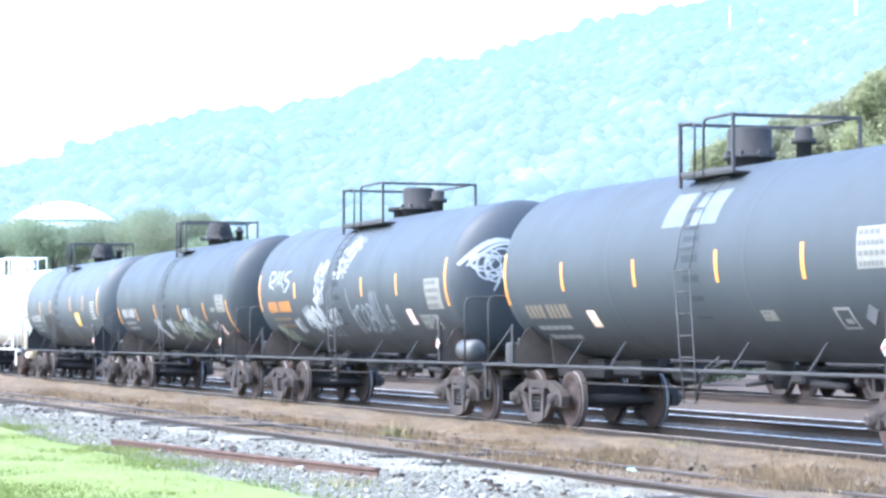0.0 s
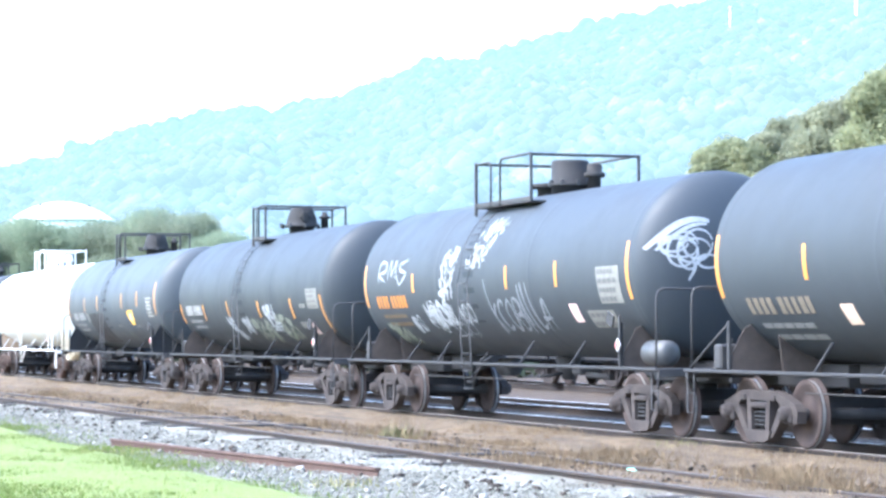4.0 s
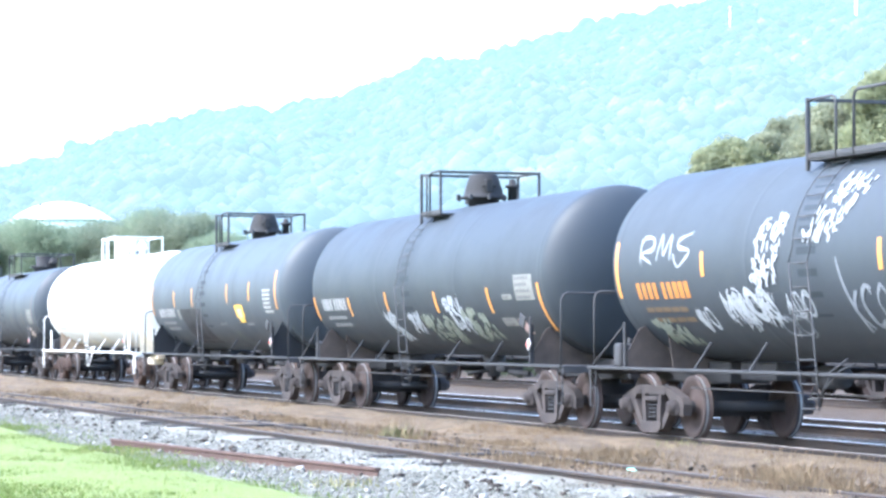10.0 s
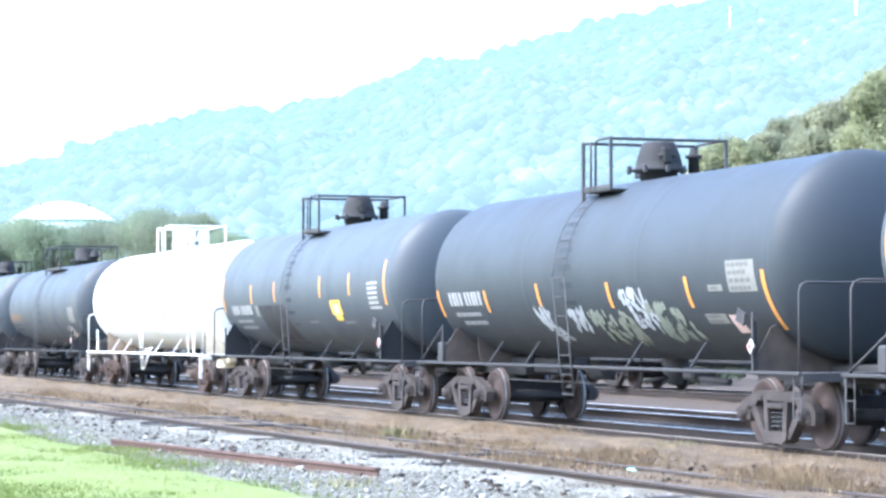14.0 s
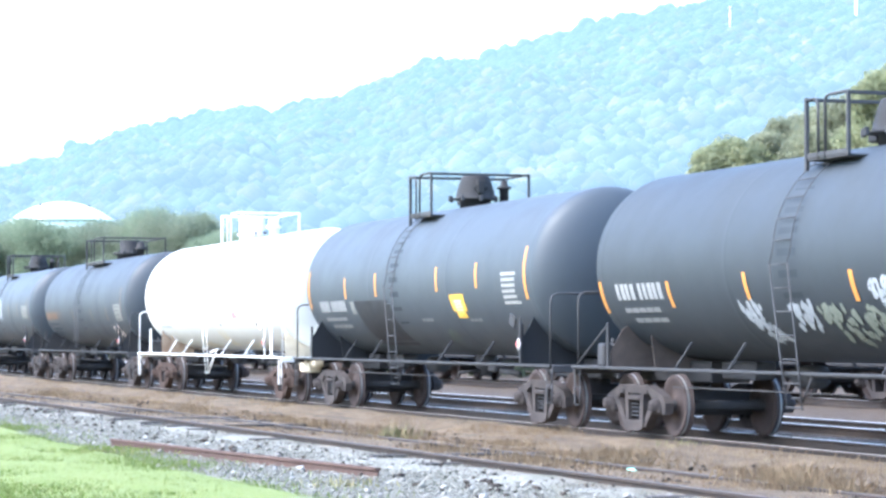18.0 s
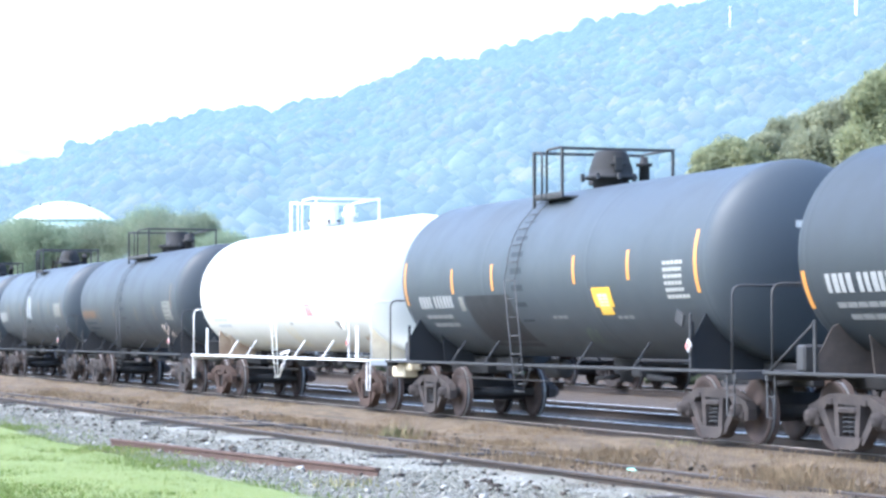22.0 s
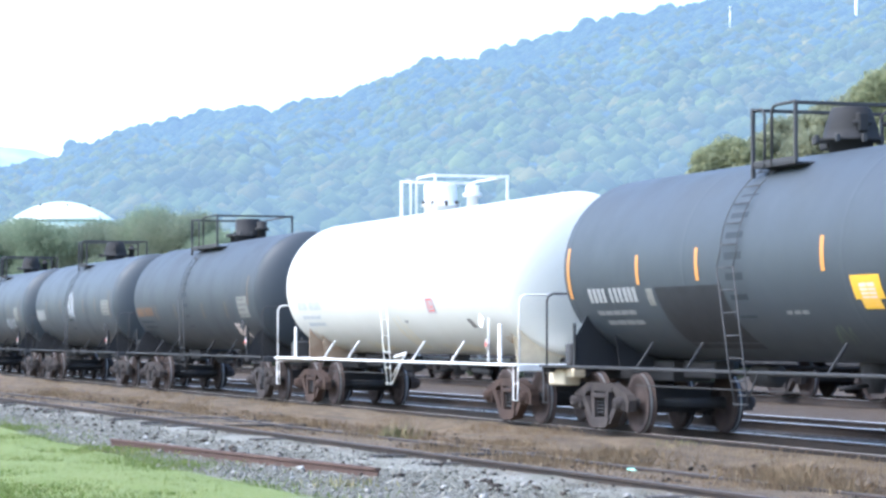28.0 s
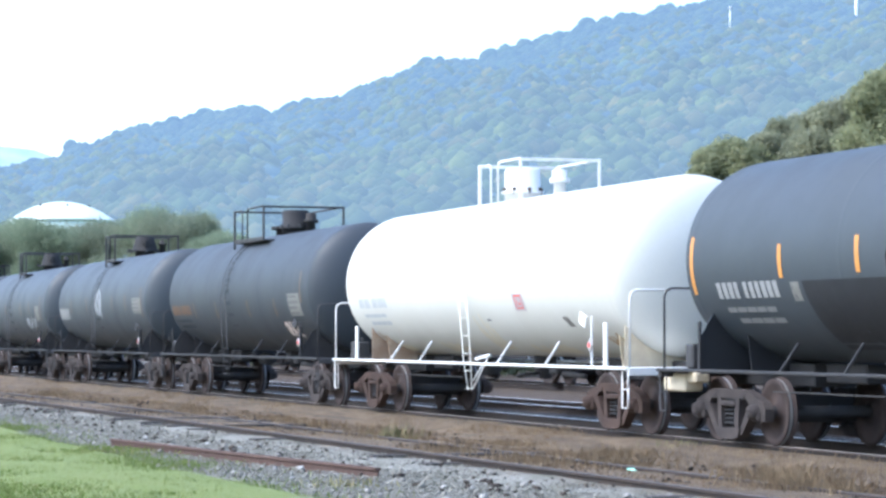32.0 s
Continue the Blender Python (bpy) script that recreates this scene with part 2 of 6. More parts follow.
# ---------------------------------------------------------------- ground
def ground_material():
    def build(n, l, b):
        c = n.new("ShaderNodeTexCoord")
        sep = n.new("ShaderNodeSeparateXYZ")
        l.new(c.outputs["Object"], sep.inputs[0])
        edge = n.new("ShaderNodeMath"); edge.operation = 'MULTIPLY_ADD'
        l.new(grain(n, l, 0.6, 6.0), edge.inputs[0]); edge.inputs[1].default_value = 2.2
        l.new(sep.outputs[1], edge.inputs[2])
        y = edge.outputs[0]
        # distance from the bent siding
        d = n.new("ShaderNodeMath"); d.operation = 'ADD'; d.inputs[1].default_value = 23.0
        l.new(sep.outputs[0], d.inputs[0])
        k = n.new("ShaderNodeMath"); k.operation = 'MULTIPLY_ADD'; k.inputs[1].default_value = -0.00017; k.inputs[2].default_value = 0.0189
        l.new(d.outputs[0], k.inputs[0])
        bow = n.new("ShaderNodeMath"); bow.operation = 'MULTIPLY'
        l.new(d.outputs[0], bow.inputs[0]); l.new(k.outputs[0], bow.inputs[1])
        near = n.new("ShaderNodeMath"); near.operation = 'SUBTRACT'
        l.new(y, near.inputs[0]); l.new(bow.outputs[0], near.inputs[1])
        fine, mid = grain(n, l, 14.0, 6.0, 0.75), grain(n, l, 1.6, 5.0)
        grass = mixed(n, l, mid, (0.12, 0.176, 0.036), (0.20, 0.223, 0.065))
        gravel = mixed(n, l, mid, mixed(n, l, fine, (0.095, 0.09, 0.072), (0.235, 0.226, 0.19)), mixed(n, l, fine, (0.19, 0.183, 0.153), (0.345, 0.335, 0.29)))
        # thin grass and old cinders come through the gravel in patches
        worn_in = steps(n, l, grain(n, l, 1.1, 6.0, 0.7, stretch=(0.5, 1.3, 1.0)), 0.52, 0.68)
        gravel = mixed(n, l, worn_in, gravel, mixed(n, l, fine, (0.075, 0.074, 0.045), (0.165, 0.165, 0.105)))
        dirt = mixed(n, l, steps(n, l, grain(n, l, 2.2, 6.0, 0.7), 0.38, 0.62), mixed(n, l, fine, (0.052, 0.036, 0.021), (0.118, 0.084, 0.049)), mixed(n, l, fine, (0.103, 0.073, 0.041), (0.20, 0.143, 0.084)))
        # streaks of cinder and rotten wood along the rails
        lines = steps(n, l, grain(n, l, 3.0, 5.0, 0.65, stretch=(0.16, 1.6, 1.0)), 0.48, 0.66)
        dirt = mixed(n, l, lines, dirt, mixed(n, l, fine, (0.028, 0.021, 0.015), (0.085, 0.062, 0.041)))
        straw = steps(n, l, grain(n, l, 4.5, 6.0, 0.75, stretch=(0.3, 1.2, 1.0)), 0.55, 0.72)
        dirt = mixed(n, l, straw, dirt, mixed(n, l, fine, (0.13, 0.098, 0.058), (0.25, 0.19, 0.118)))
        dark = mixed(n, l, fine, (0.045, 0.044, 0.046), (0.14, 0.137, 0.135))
        pale = mixed(n, l, fine, (0.036, 0.025, 0.016), (0.088, 0.060, 0.038))
        col = mixed(n, l, steps(n, l, y, 7.9, 8.4), grass, gravel)
        col = mixed(n, l, steps(n, l, near.outputs[0], 11.35, 11.95), col, dirt)
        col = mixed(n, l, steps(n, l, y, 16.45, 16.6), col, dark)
        col = mixed(n, l, steps(n, l, y, 22.7, 23.3), col, pale)
        col = mixed(n, l, steps(n, l, y, 60.0, 70.0), col, grass)
        l.new(col, b.inputs["Base Color"])
        b.inputs["Roughness"].default_value = 0.95
        bump(n, l, b, fine, 0.8, 0.05)
    return material("yard_ground", build)


def build_ground():
    xs = sorted(set([-3000, -1500, -800, -400, -250, -180] + list(np.arange(-150, -14, 0.6)) + [-10, 0, 20, 60, 150, 400, 900]))
    ys = sorted(set([-400, -100, -40, -15, -5, 0, 3] + list(np.arange(5, 15.2, 0.35)) + [15.26, 15.36] + list(np.arange(15.6, 18, 0.35)) + list(np.arange(18, 40, 1.0)) + [45, 60, 90, 140, 220, 400, 800, 1500, 3000]))
    s = Shape()
    v = []
    for x in xs:
        for y in ys:
            z = GROUND
            if -160 < x < -10 and 4 < y < 40:
                z += 0.05 * noise.noise((x * 0.5, y * 0.5, 0)) + 0.03 * noise.noise((x * 1.7, y * 1.7, 4))
                if 7.0 < y < 9.4:
                    z -= 0.04
                z += 0.055 * max(0.0, min(1.0, (2.1 - abs(y - siding(x))) / 0.9))
                if 13.9 < y < 15.35:
                    z += 0.125 * min(1.0, (y - 13.9) / 0.7)
                if y < 7.0:
                    z += 0.05
            v.append((x, y, z))
    m = len(ys)
    f = [(i * m + j, (i + 1) * m + j, (i + 1) * m + j + 1, i * m + j + 1) for i in range(len(xs) - 1) for j in range(m - 1)]
    s.add(v, f, 0, True)
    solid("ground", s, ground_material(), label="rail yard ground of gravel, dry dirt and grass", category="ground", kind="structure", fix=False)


RAIL_PROFILE = [(-0.07, -0.172), (0.07, -0.172), (0.07, -0.160), (0.012, -0.145), (0.012, -0.045), (0.036, -0.035), (0.036, -0.004), (0.028, 0.0), (-0.028, 0.0), (-0.036, -0.004), (-0.036, -0.035), (-0.012, -0.045), (-0.012, -0.145), (-0.07, -0.160)]


def rail_shape(line, drop=0.0):
    """A flat-bottomed rail along points (x, y)."""
    s = Shape()
    n = len(RAIL_PROFILE)
    v = [(x, y + u, w + drop) for x, y in line for u, w in RAIL_PROFILE]
    f, ms = [], []
    for i in range(len(line) - 1):
        for k in range(n):
            f.append((i * n + k, (i + 1) * n + k, (i + 1) * n + (k + 1) % n, i * n + (k + 1) % n))
            ms.append(1 if k in (6, 7, 8) else 0)
    f += [tuple(range(n)), tuple(range((len(line) - 1) * n, len(line) * n))[::-1]]
    s.add(v, f)
    s.m = ms + [0, 0]
    return s


def track(name, centre, x0, x1, step, label, top, drop=0.0, sleepers=True, pitch=0.53):
    ob = thing(name, (0, 0, 0), label, "railway track", kind="structure")
    n = max(2, int((x1 - x0) / step))
    xs = [x0 + (x1 - x0) * i / n for i in range(n + 1)]
    for side in (-0.7535, 0.7535):
        part("rail", rail_shape([(x, centre(x) + side) for x in xs], drop - (0.05 if drop and side > 0 else 0.0)), [RAIL_RUST, DULL_RAIL if name == "main_track" and side < 0 else top], ob)
    if sleepers:
        rnd = random.Random(len(name))
        kinds = []
        for k in range(6):
            a, b = rnd.uniform(-0.03, 0.03), rnd.uniform(-0.015, 0.02)
            far = 1.28 + a if not drop or k % 3 == 0 else rnd.uniform(-0.9, -0.5)
            kinds.append(Shape().box((-0.115, -1.28 + a, -0.30), (0.115, far, -0.165 + b * 0.3), 0.012).mesh("sleeper", OLD_SLEEPER if drop else SLEEPER))
        x = x1 - 0.3
        count = 0
        while x > x0 and count < 290:
            y = centre(x)
            slope = (centre(x + 0.5) - centre(x - 0.5))
            part("sleeper", rnd.choice(kinds), None, ob, at=pose(x + rnd.uniform(-0.03, 0.03), y + rnd.uniform(-0.06, 0.06), drop + ((rnd.uniform(0.075, 0.115) if rnd.random() < 0.22 else -0.06) if drop else 0.0), 0, 0, math.degrees(slope) + rnd.uniform(-1.5, 1.5)))
            x -= pitch
            count += 1
    return ob


build_ground()
track("siding_track", siding, -92.0, -14.0, 2.0, "rusty railway siding in gravel and dry weeds", WORN_RAIL, -0.04)
track("main_track", lambda x: LINE, -200.0, -16.0, 20.0, "railway track with polished rails on dark ballast", RAIL_TOP)
track("second_track", lambda x: SECOND, -200.0, -20.0, 20.0, "empty railway track behind the train", RAIL_TOP)
track("third_track", lambda x: THIRD, -200.0, -20.0, 20.0, "railway track with parked cars", RAIL_TOP, sleepers=False)


# ---------------------------------------------------------------- tank cars
R, ZC = 1.44, 2.58      # tank radius and height of its axis
WHEEL_R = 0.457
TRUCK_X = 6.37


def head_depth(q):
    """How far the dished head stands out at the share q of its radius."""
    return 0.36 * max(0.0, 1 - q * q) + 0.26 * max(0.0, 1 - q ** 8) ** 0.5


def skin(x, z, lift=0.005, side=-1):
    """A point on the tank's side at x and height z."""
    y = math.sqrt(max(0.0, R * R - (z - ZC) ** 2))
    k = (R + lift) / R
    return (x, side * y * k, ZC + (z - ZC) * k)


def decal(s, x0, x1, z0, z1, mat=0, lift=0.005, lean=0.0):
    """A painted or glued rectangle that follows the tank's curve; lean shifts its lower edge."""
    n = 6
    v, f = [], []
    for i in range(n + 1):
        z = z0 + (z1 - z0) * i / n
        d = lean * (1 - i / n)
        v += [skin(x0 + d, z, lift), skin(x1 + d, z, lift)]
    f = [(2 * i, 2 * i + 1, 2 * i + 3, 2 * i + 2) for i in range(n)]
    return s.add(v, f, mat, True)


def stroke(s, pts, width, mat=0, lift=0.006):
    """A sprayed line along (x, z) on the tank's side, thinner at its ends."""
    line = []
    for i in range(len(pts) - 1):
        a, b = Vector(pts[i]), Vector(pts[i + 1])
        p0, p3 = Vector(pts[max(0, i - 1)]), Vector(pts[min(len(pts) - 1, i + 2)])
        for k in range(5):
            t = k / 5
            line.append(0.5 * ((2 * a) + (b - p0) * t + (2 * p0 - 5 * a + 4 * b - p3) * t * t + (3 * a - p0 - 3 * b + p3) * t ** 3))
    line.append(Vector(pts[-1]))
    v = []
    m = len(line)
    for i, p in enumerate(line):
        d = (line[min(i + 1, m - 1)] - line[max(i - 1, 0)])
        d = d.normalized() if d.length else Vector((1, 0))
        w = width * (0.55 + 0.45 * math.sin(math.pi * (i + 0.5) / m)) * 0.5
        q = Vector((-d.y, d.x)) * w
        v += [skin(p.x + q.x, p.y + q.y, lift), skin(p.x - q.x, p.y - q.y, lift)]
    return s.add(v, [(2 * i, 2 * i + 1, 2 * i + 3, 2 * i + 2) for i in range(m - 1)], mat, True)


def scribble(seed, x0, x1, z0, z1, loops, width, slant=0.1, layers=2):
    """Loops, hooks and zigzags that fill a rectangle, as a spray can leaves them."""
    rnd = random.Random(seed)
    s = Shape()
    cell = (x1 - x0) / loops
    for k in range(loops):
        a = x0 + cell * k
        for rep in range(layers):
            pts = []
            kind = rnd.randint(0, 2)
            if kind == 0:
                turn, start = rnd.uniform(1.0, 1.7), rnd.uniform(0, 6.28)
                for j in range(9):
                    q = start + turn * 6.28 * j / 8
                    pts.append((a + cell * (0.5 + 0.42 * math.cos(q)) + slant * math.sin(q) * 0.4, z0 + (z1 - z0) * (0.5 + 0.40 * math.sin(q) + 0.02 * j)))
            else:
                for j in range(rnd.randint(3, 6)):
                    u, w = rnd.random(), (j % 2) * 0.7 + rnd.random() * 0.3
                    pts.append((a + cell * u + slant * (w - 0.5), z0 + (z1 - z0) * w))
            stroke(s, pts, width * rnd.uniform(0.35, 0.6), lift=0.006 + 0.0006 * (2 * k + rep))
    return s


GLYPHS = {
    "R": [[(0.1, 0), (0.0, 0.95), (0.75, 0.85), (0.8, 0.55), (0.1, 0.42), (0.85, 0.0)]],
    "M": [[(0.0, 0.1), (0.1, 1.0), (0.45, 0.25), (0.75, 1.0), (0.9, 0.1)]],
    "S": [[(0.95, 1.0), (0.15, 0.75), (0.2, 0.55), (0.9, 0.40), (0.75, 0.1), (0.3, -0.12), (0.0, 0.3)]],
    "C": [[(0.9, 0.85), (0.5, 1.0), (0.1, 0.6), (0.15, 0.15), (0.55, 0.0), (0.95, 0.15)]],
    "O": [[(0.5, 1.0), (0.1, 0.6), (0.3, 0.05), (0.75, 0.1), (0.95, 0.6), (0.6, 1.0), (0.35, 0.9)]],
    "B": [[(0.15, 0.0), (0.1, 0.95), (0.7, 0.95), (0.7, 0.6), (0.25, 0.5), (0.9, 0.4), (0.85, 0.05), (0.2, -0.02)]],
    "N": [[(0.0, -0.1), (0.0, 1.5)], [(0.0, 1.5), (0.35, 0.1)], [(0.4, 1.6), (0.85, -0.1)]],
    "L": [[(0.0, 1.6), (0.3, 0.25), (0.5, 0.0), (1.0, 0.15)]],
    "K": [[(0.0, 1.7), (0.35, 0.4), (0.5, -0.15)], [(0.9, 0.9), (0.4, 0.45), (0.95, 0.0)]],
    "A": [[(0.0, 0.0), (0.45, 0.95), (0.8, 0.9), (0.9, 0.0)], [(0.0, 0.35), (1.0, 0.4)]],
    "E": [[(0.9, 0.95), (0.1, 0.85), (0.15, 0.5), (0.7, 0.5), (0.2, 0.45), (0.1, 0.05), (0.9, 0.05)]],
    "Z": [[(0.05, 0.9), (0.9, 1.0), (0.3, 0.4), (0.8, 0.5), (0.1, 0.0), (1.0, -0.05)]],
    "Y": [[(0.0, 1.0), (0.3, 0.45), (0.85, 1.05), (0.4, 0.2), (0.2, -0.25)]],
}


def sprayed(word, x0, x1, z0, z1, width, slant=0.0, seed=1, layers=1):
    """Hand-sprayed strokes, letter by letter, with a little wobble; more layers leave a fatter, softer line."""
    rnd = random.Random(seed)
    s = Shape()
    cell = (x1 - x0) / len(word)
    lift = 0.006
    for k, ch in enumerate(word):
        for line in GLYPHS.get(ch, []):
            for rep in range(layers):
                pts = [(x0 + cell * (k + 0.08 + 0.86 * u) + slant * (w - 0.5) + rnd.gauss(0, 0.02), z0 + (z1 - z0) * w + rnd.gauss(0, 0.02)) for u, w in line]
                stroke(s, pts, width * rnd.uniform(0.8, 1.15), lift=lift)
                lift += 0.0003
    return s


def splash(seed, x0, x1, z0, z1, n, width, slant=0.0):
    """A worn sprayed patch: many short strokes that follow one lean and leave gaps."""
    rnd = random.Random(seed)
    s = Shape()
    for k in range(n):
        u, w = rnd.random(), rnd.random()
        x, z = x0 + (x1 - x0) * u + slant * (w - 0.5), z0 + (z1 - z0) * w
        a = rnd.gauss(1.3, 0.5)
        r = rnd.uniform(0.03, 0.10)
        stroke(s, [(x - r * math.cos(a), z - r * math.sin(a)), (x + rnd.gauss(0, 0.02), z), (x + r * math.cos(a), z + r * math.sin(a))], width * rnd.uniform(0.5, 1.2), lift=0.006 + 0.00015 * k)
    return s


def bars(s, x0, x1, z0, z1, n, mat=0, gap=0.22):
    """A line of lettering as plain bars."""
    w = (x1 - x0) / n
    for k in range(n):
        decal(s, x0 + k * w, x0 + (k + 1) * w - gap * w, z0, z1, mat)
    return s


def wheel_mesh():
    w = WHEEL_R
    prof = [(-0.030, 0.02), (-0.030, 0.11), (0.000, 0.13), (0.012, 0.33), (-0.045, w - 0.075), (-0.050, w - 0.02), (-0.046, w), (-0.020, w), (0.014, w + 0.002), (0.056, w + 0.004), (0.066, w + 0.028), (0.082, w + 0.028), (0.086, w - 0.07), (0.045, 0.34), (0.040, 0.13), (0.075, 0.11), (0.075, 0.02)]
    mats = [0, 0, 0, 0, 2, 2, 2, 1, 2, 2, 2, 2, 0, 0, 0, 0]
    return Shape().spin(prof, "y", 40, mats=mats).mesh("wheel", [WHEEL, TREAD, WHEEL])


def axle_mesh():
    prof = [(-1.02, 0.055), (-1.02, 0.075), (-0.86, 0.075), (-0.84, 0.088), (-0.60, 0.095), (-0.5, 0.082), (0.5, 0.082), (0.60, 0.095), (0.84, 0.088), (0.86, 0.075), (1.02, 0.075), (1.02, 0.055)]
    return Shape().spin(prof, "y", 16).mesh("wheelset", UNDER)


def sideframe_mesh(mat):
    """A cast truck side: flat top chord that drops to the bearing ends, a deep tapered spring basket and open windows."""
    s = Shape()
    y0, y1 = -0.07, 0.07
    s.plate([(-1.14, 0.34), (-1.15, 0.50), (-1.06, 0.60), (-0.80, 0.68), (-0.52, 0.76), (0.52, 0.76), (0.80, 0.68), (1.06, 0.60), (1.15, 0.50), (1.14, 0.34), (1.00, 0.33), (0.97, 0.46), (0.81, 0.50), (0.70, 0.52), (0.56, 0.63), (-0.56, 0.63), (-0.70, 0.52), (-0.81, 0.50), (-0.97, 0.46), (-1.00, 0.33)], (y0, y1))
    for d in (-1, 1):
        # outer strut from the bearing down to the basket, inner column beside the springs
        s.plate([(d * 0.80, 0.52), (d * 0.64, 0.56), (d * 0.30, 0.16), (d * 0.40, 0.12)], (y0, y1))
        s.plate([(d * 0.36, 0.64), (d * 0.25, 0.64), (d * 0.20, 0.18), (d * 0.31, 0.18)], (y0 - 0.01, y1))
        s.box((d * 0.89 - 0.13, -0.12, 0.33), (d * 0.89 + 0.13, 0.09, 0.49), 0.03)
        s.spin([(-0.205, 0.03), (-0.195, 0.085), (-0.11, 0.11), (0.05, 0.115)], "y", 18, (d * 0.89, 0, WHEEL_R))
        for k in range(3):
            a = 2 * math.pi * k / 3 + 0.5
            s.box((d * 0.89 + 0.055 * math.cos(a) - 0.014, -0.215, WHEEL_R + 0.055 * math.sin(a) - 0.014), (d * 0.89 + 0.055 * math.cos(a) + 0.014, -0.19, WHEEL_R + 0.055 * math.sin(a) + 0.014), 0.004)
        # brackets of the top chord beside the bolster pocket
        s.box((d * 0.46 - 0.05, -0.09, 0.62), (d * 0.46 + 0.05, 0.07, 0.70), 0.01)
    s.plate([(-0.40, 0.22), (0.40, 0.22), (0.33, 0.10), (0.20, 0.06), (-0.20, 0.06), (-0.33, 0.10)], (y0 - 0.03, y1 + 0.03))
    s.box((-0.24, -0.10, 0.52), (0.24, 0.10, 0.60), 0.02)
    return s.mesh("sideframe", mat)


def spring_mesh():
    pts = [(0.065 * math.cos(a), 0.02 + 0.065 * math.sin(a), 0.24 + 0.30 * a / (2 * math.pi * 5)) for a in np.linspace(0, 2 * math.pi * 5, 50)]
    return Shape().tube(pts, 0.014, 5).mesh("spring", FRAME)


def bolster_mesh(mat):
    s = Shape()
    s.plate([(-1.02, 0.52), (1.02, 0.52), (1.02, 0.64), (0.4, 0.70), (-0.4, 0.70), (-1.02, 0.64)], (-0.20, 0.20), "x")
    s.spin([(0.70, 0.02), (0.70, 0.20), (0.78, 0.20), (0.78, 0.02)], "z", 20)
    for d in (-1, 1):
        s.box((d * 0.47 - 0.05, -0.74, 0.30), (d * 0.47 + 0.05, 0.74, 0.38), 0.01)
        for e in (-0.74, 0.74):
            s.box((d * 0.47 - 0.035, e - 0.05, 0.22), (d * 0.47 + 0.035, e + 0.05, 0.56), 0.01)
    return s.mesh("truck_bolster", mat)


WHEEL_ME, AXLE_ME, SPRING_ME = wheel_mesh(), axle_mesh(), spring_mesh()
SIDE_ME = {id(m): sideframe_mesh(m) for m in (TRUCK, RUST_TRUCK)}
BOLSTER_ME = bolster_mesh(UNDER)
ROLLERS = []


def truck(car, x, mat):
    for d in (-1, 1):
        part("sideframe", SIDE_ME[id(mat)], None, car, at=pose(x, d * 0.99, 0, 0, 0, 0 if d < 0 else 180))
        for q in (-0.15, 0.0, 0.15):
            part("spring", SPRING_ME, None, car, at=pose(x + q, d * 0.99, 0))
    part("truck_bolster", BOLSTER_ME, None, car, at=pose(x, 0, 0))
    for d in (-0.889, 0.889):
        ax = part("wheelset", AXLE_ME, None, car, "rusty steel axle", at=pose(x + d, 0, WHEEL_R))
        for e in (-1, 1):
            part("wheel", WHEEL_ME, None, ax, at=pose(0, e * 0.755, 0, 0, 0, 0 if e < 0 else 180))
        ROLLERS.append(ax)


def hoop(s, x, y0, y1, z0, z1, r=0.022, bend=0.12, mat=0):
    """A handrail across the car: two posts and a bar with rounded corners."""
    pts = [(x, y0, z0), (x, y0, z1 - bend), (x, y0 + 0.3 * bend, z1 - 0.3 * bend), (x, y0 + bend, z1), (x, y1 - bend, z1), (x, y1 - 0.3 * bend, z1 - 0.3 * bend), (x, y1, z1 - bend), (x, y1, z0)]
    return s.tube(pts, r, 8, mat)


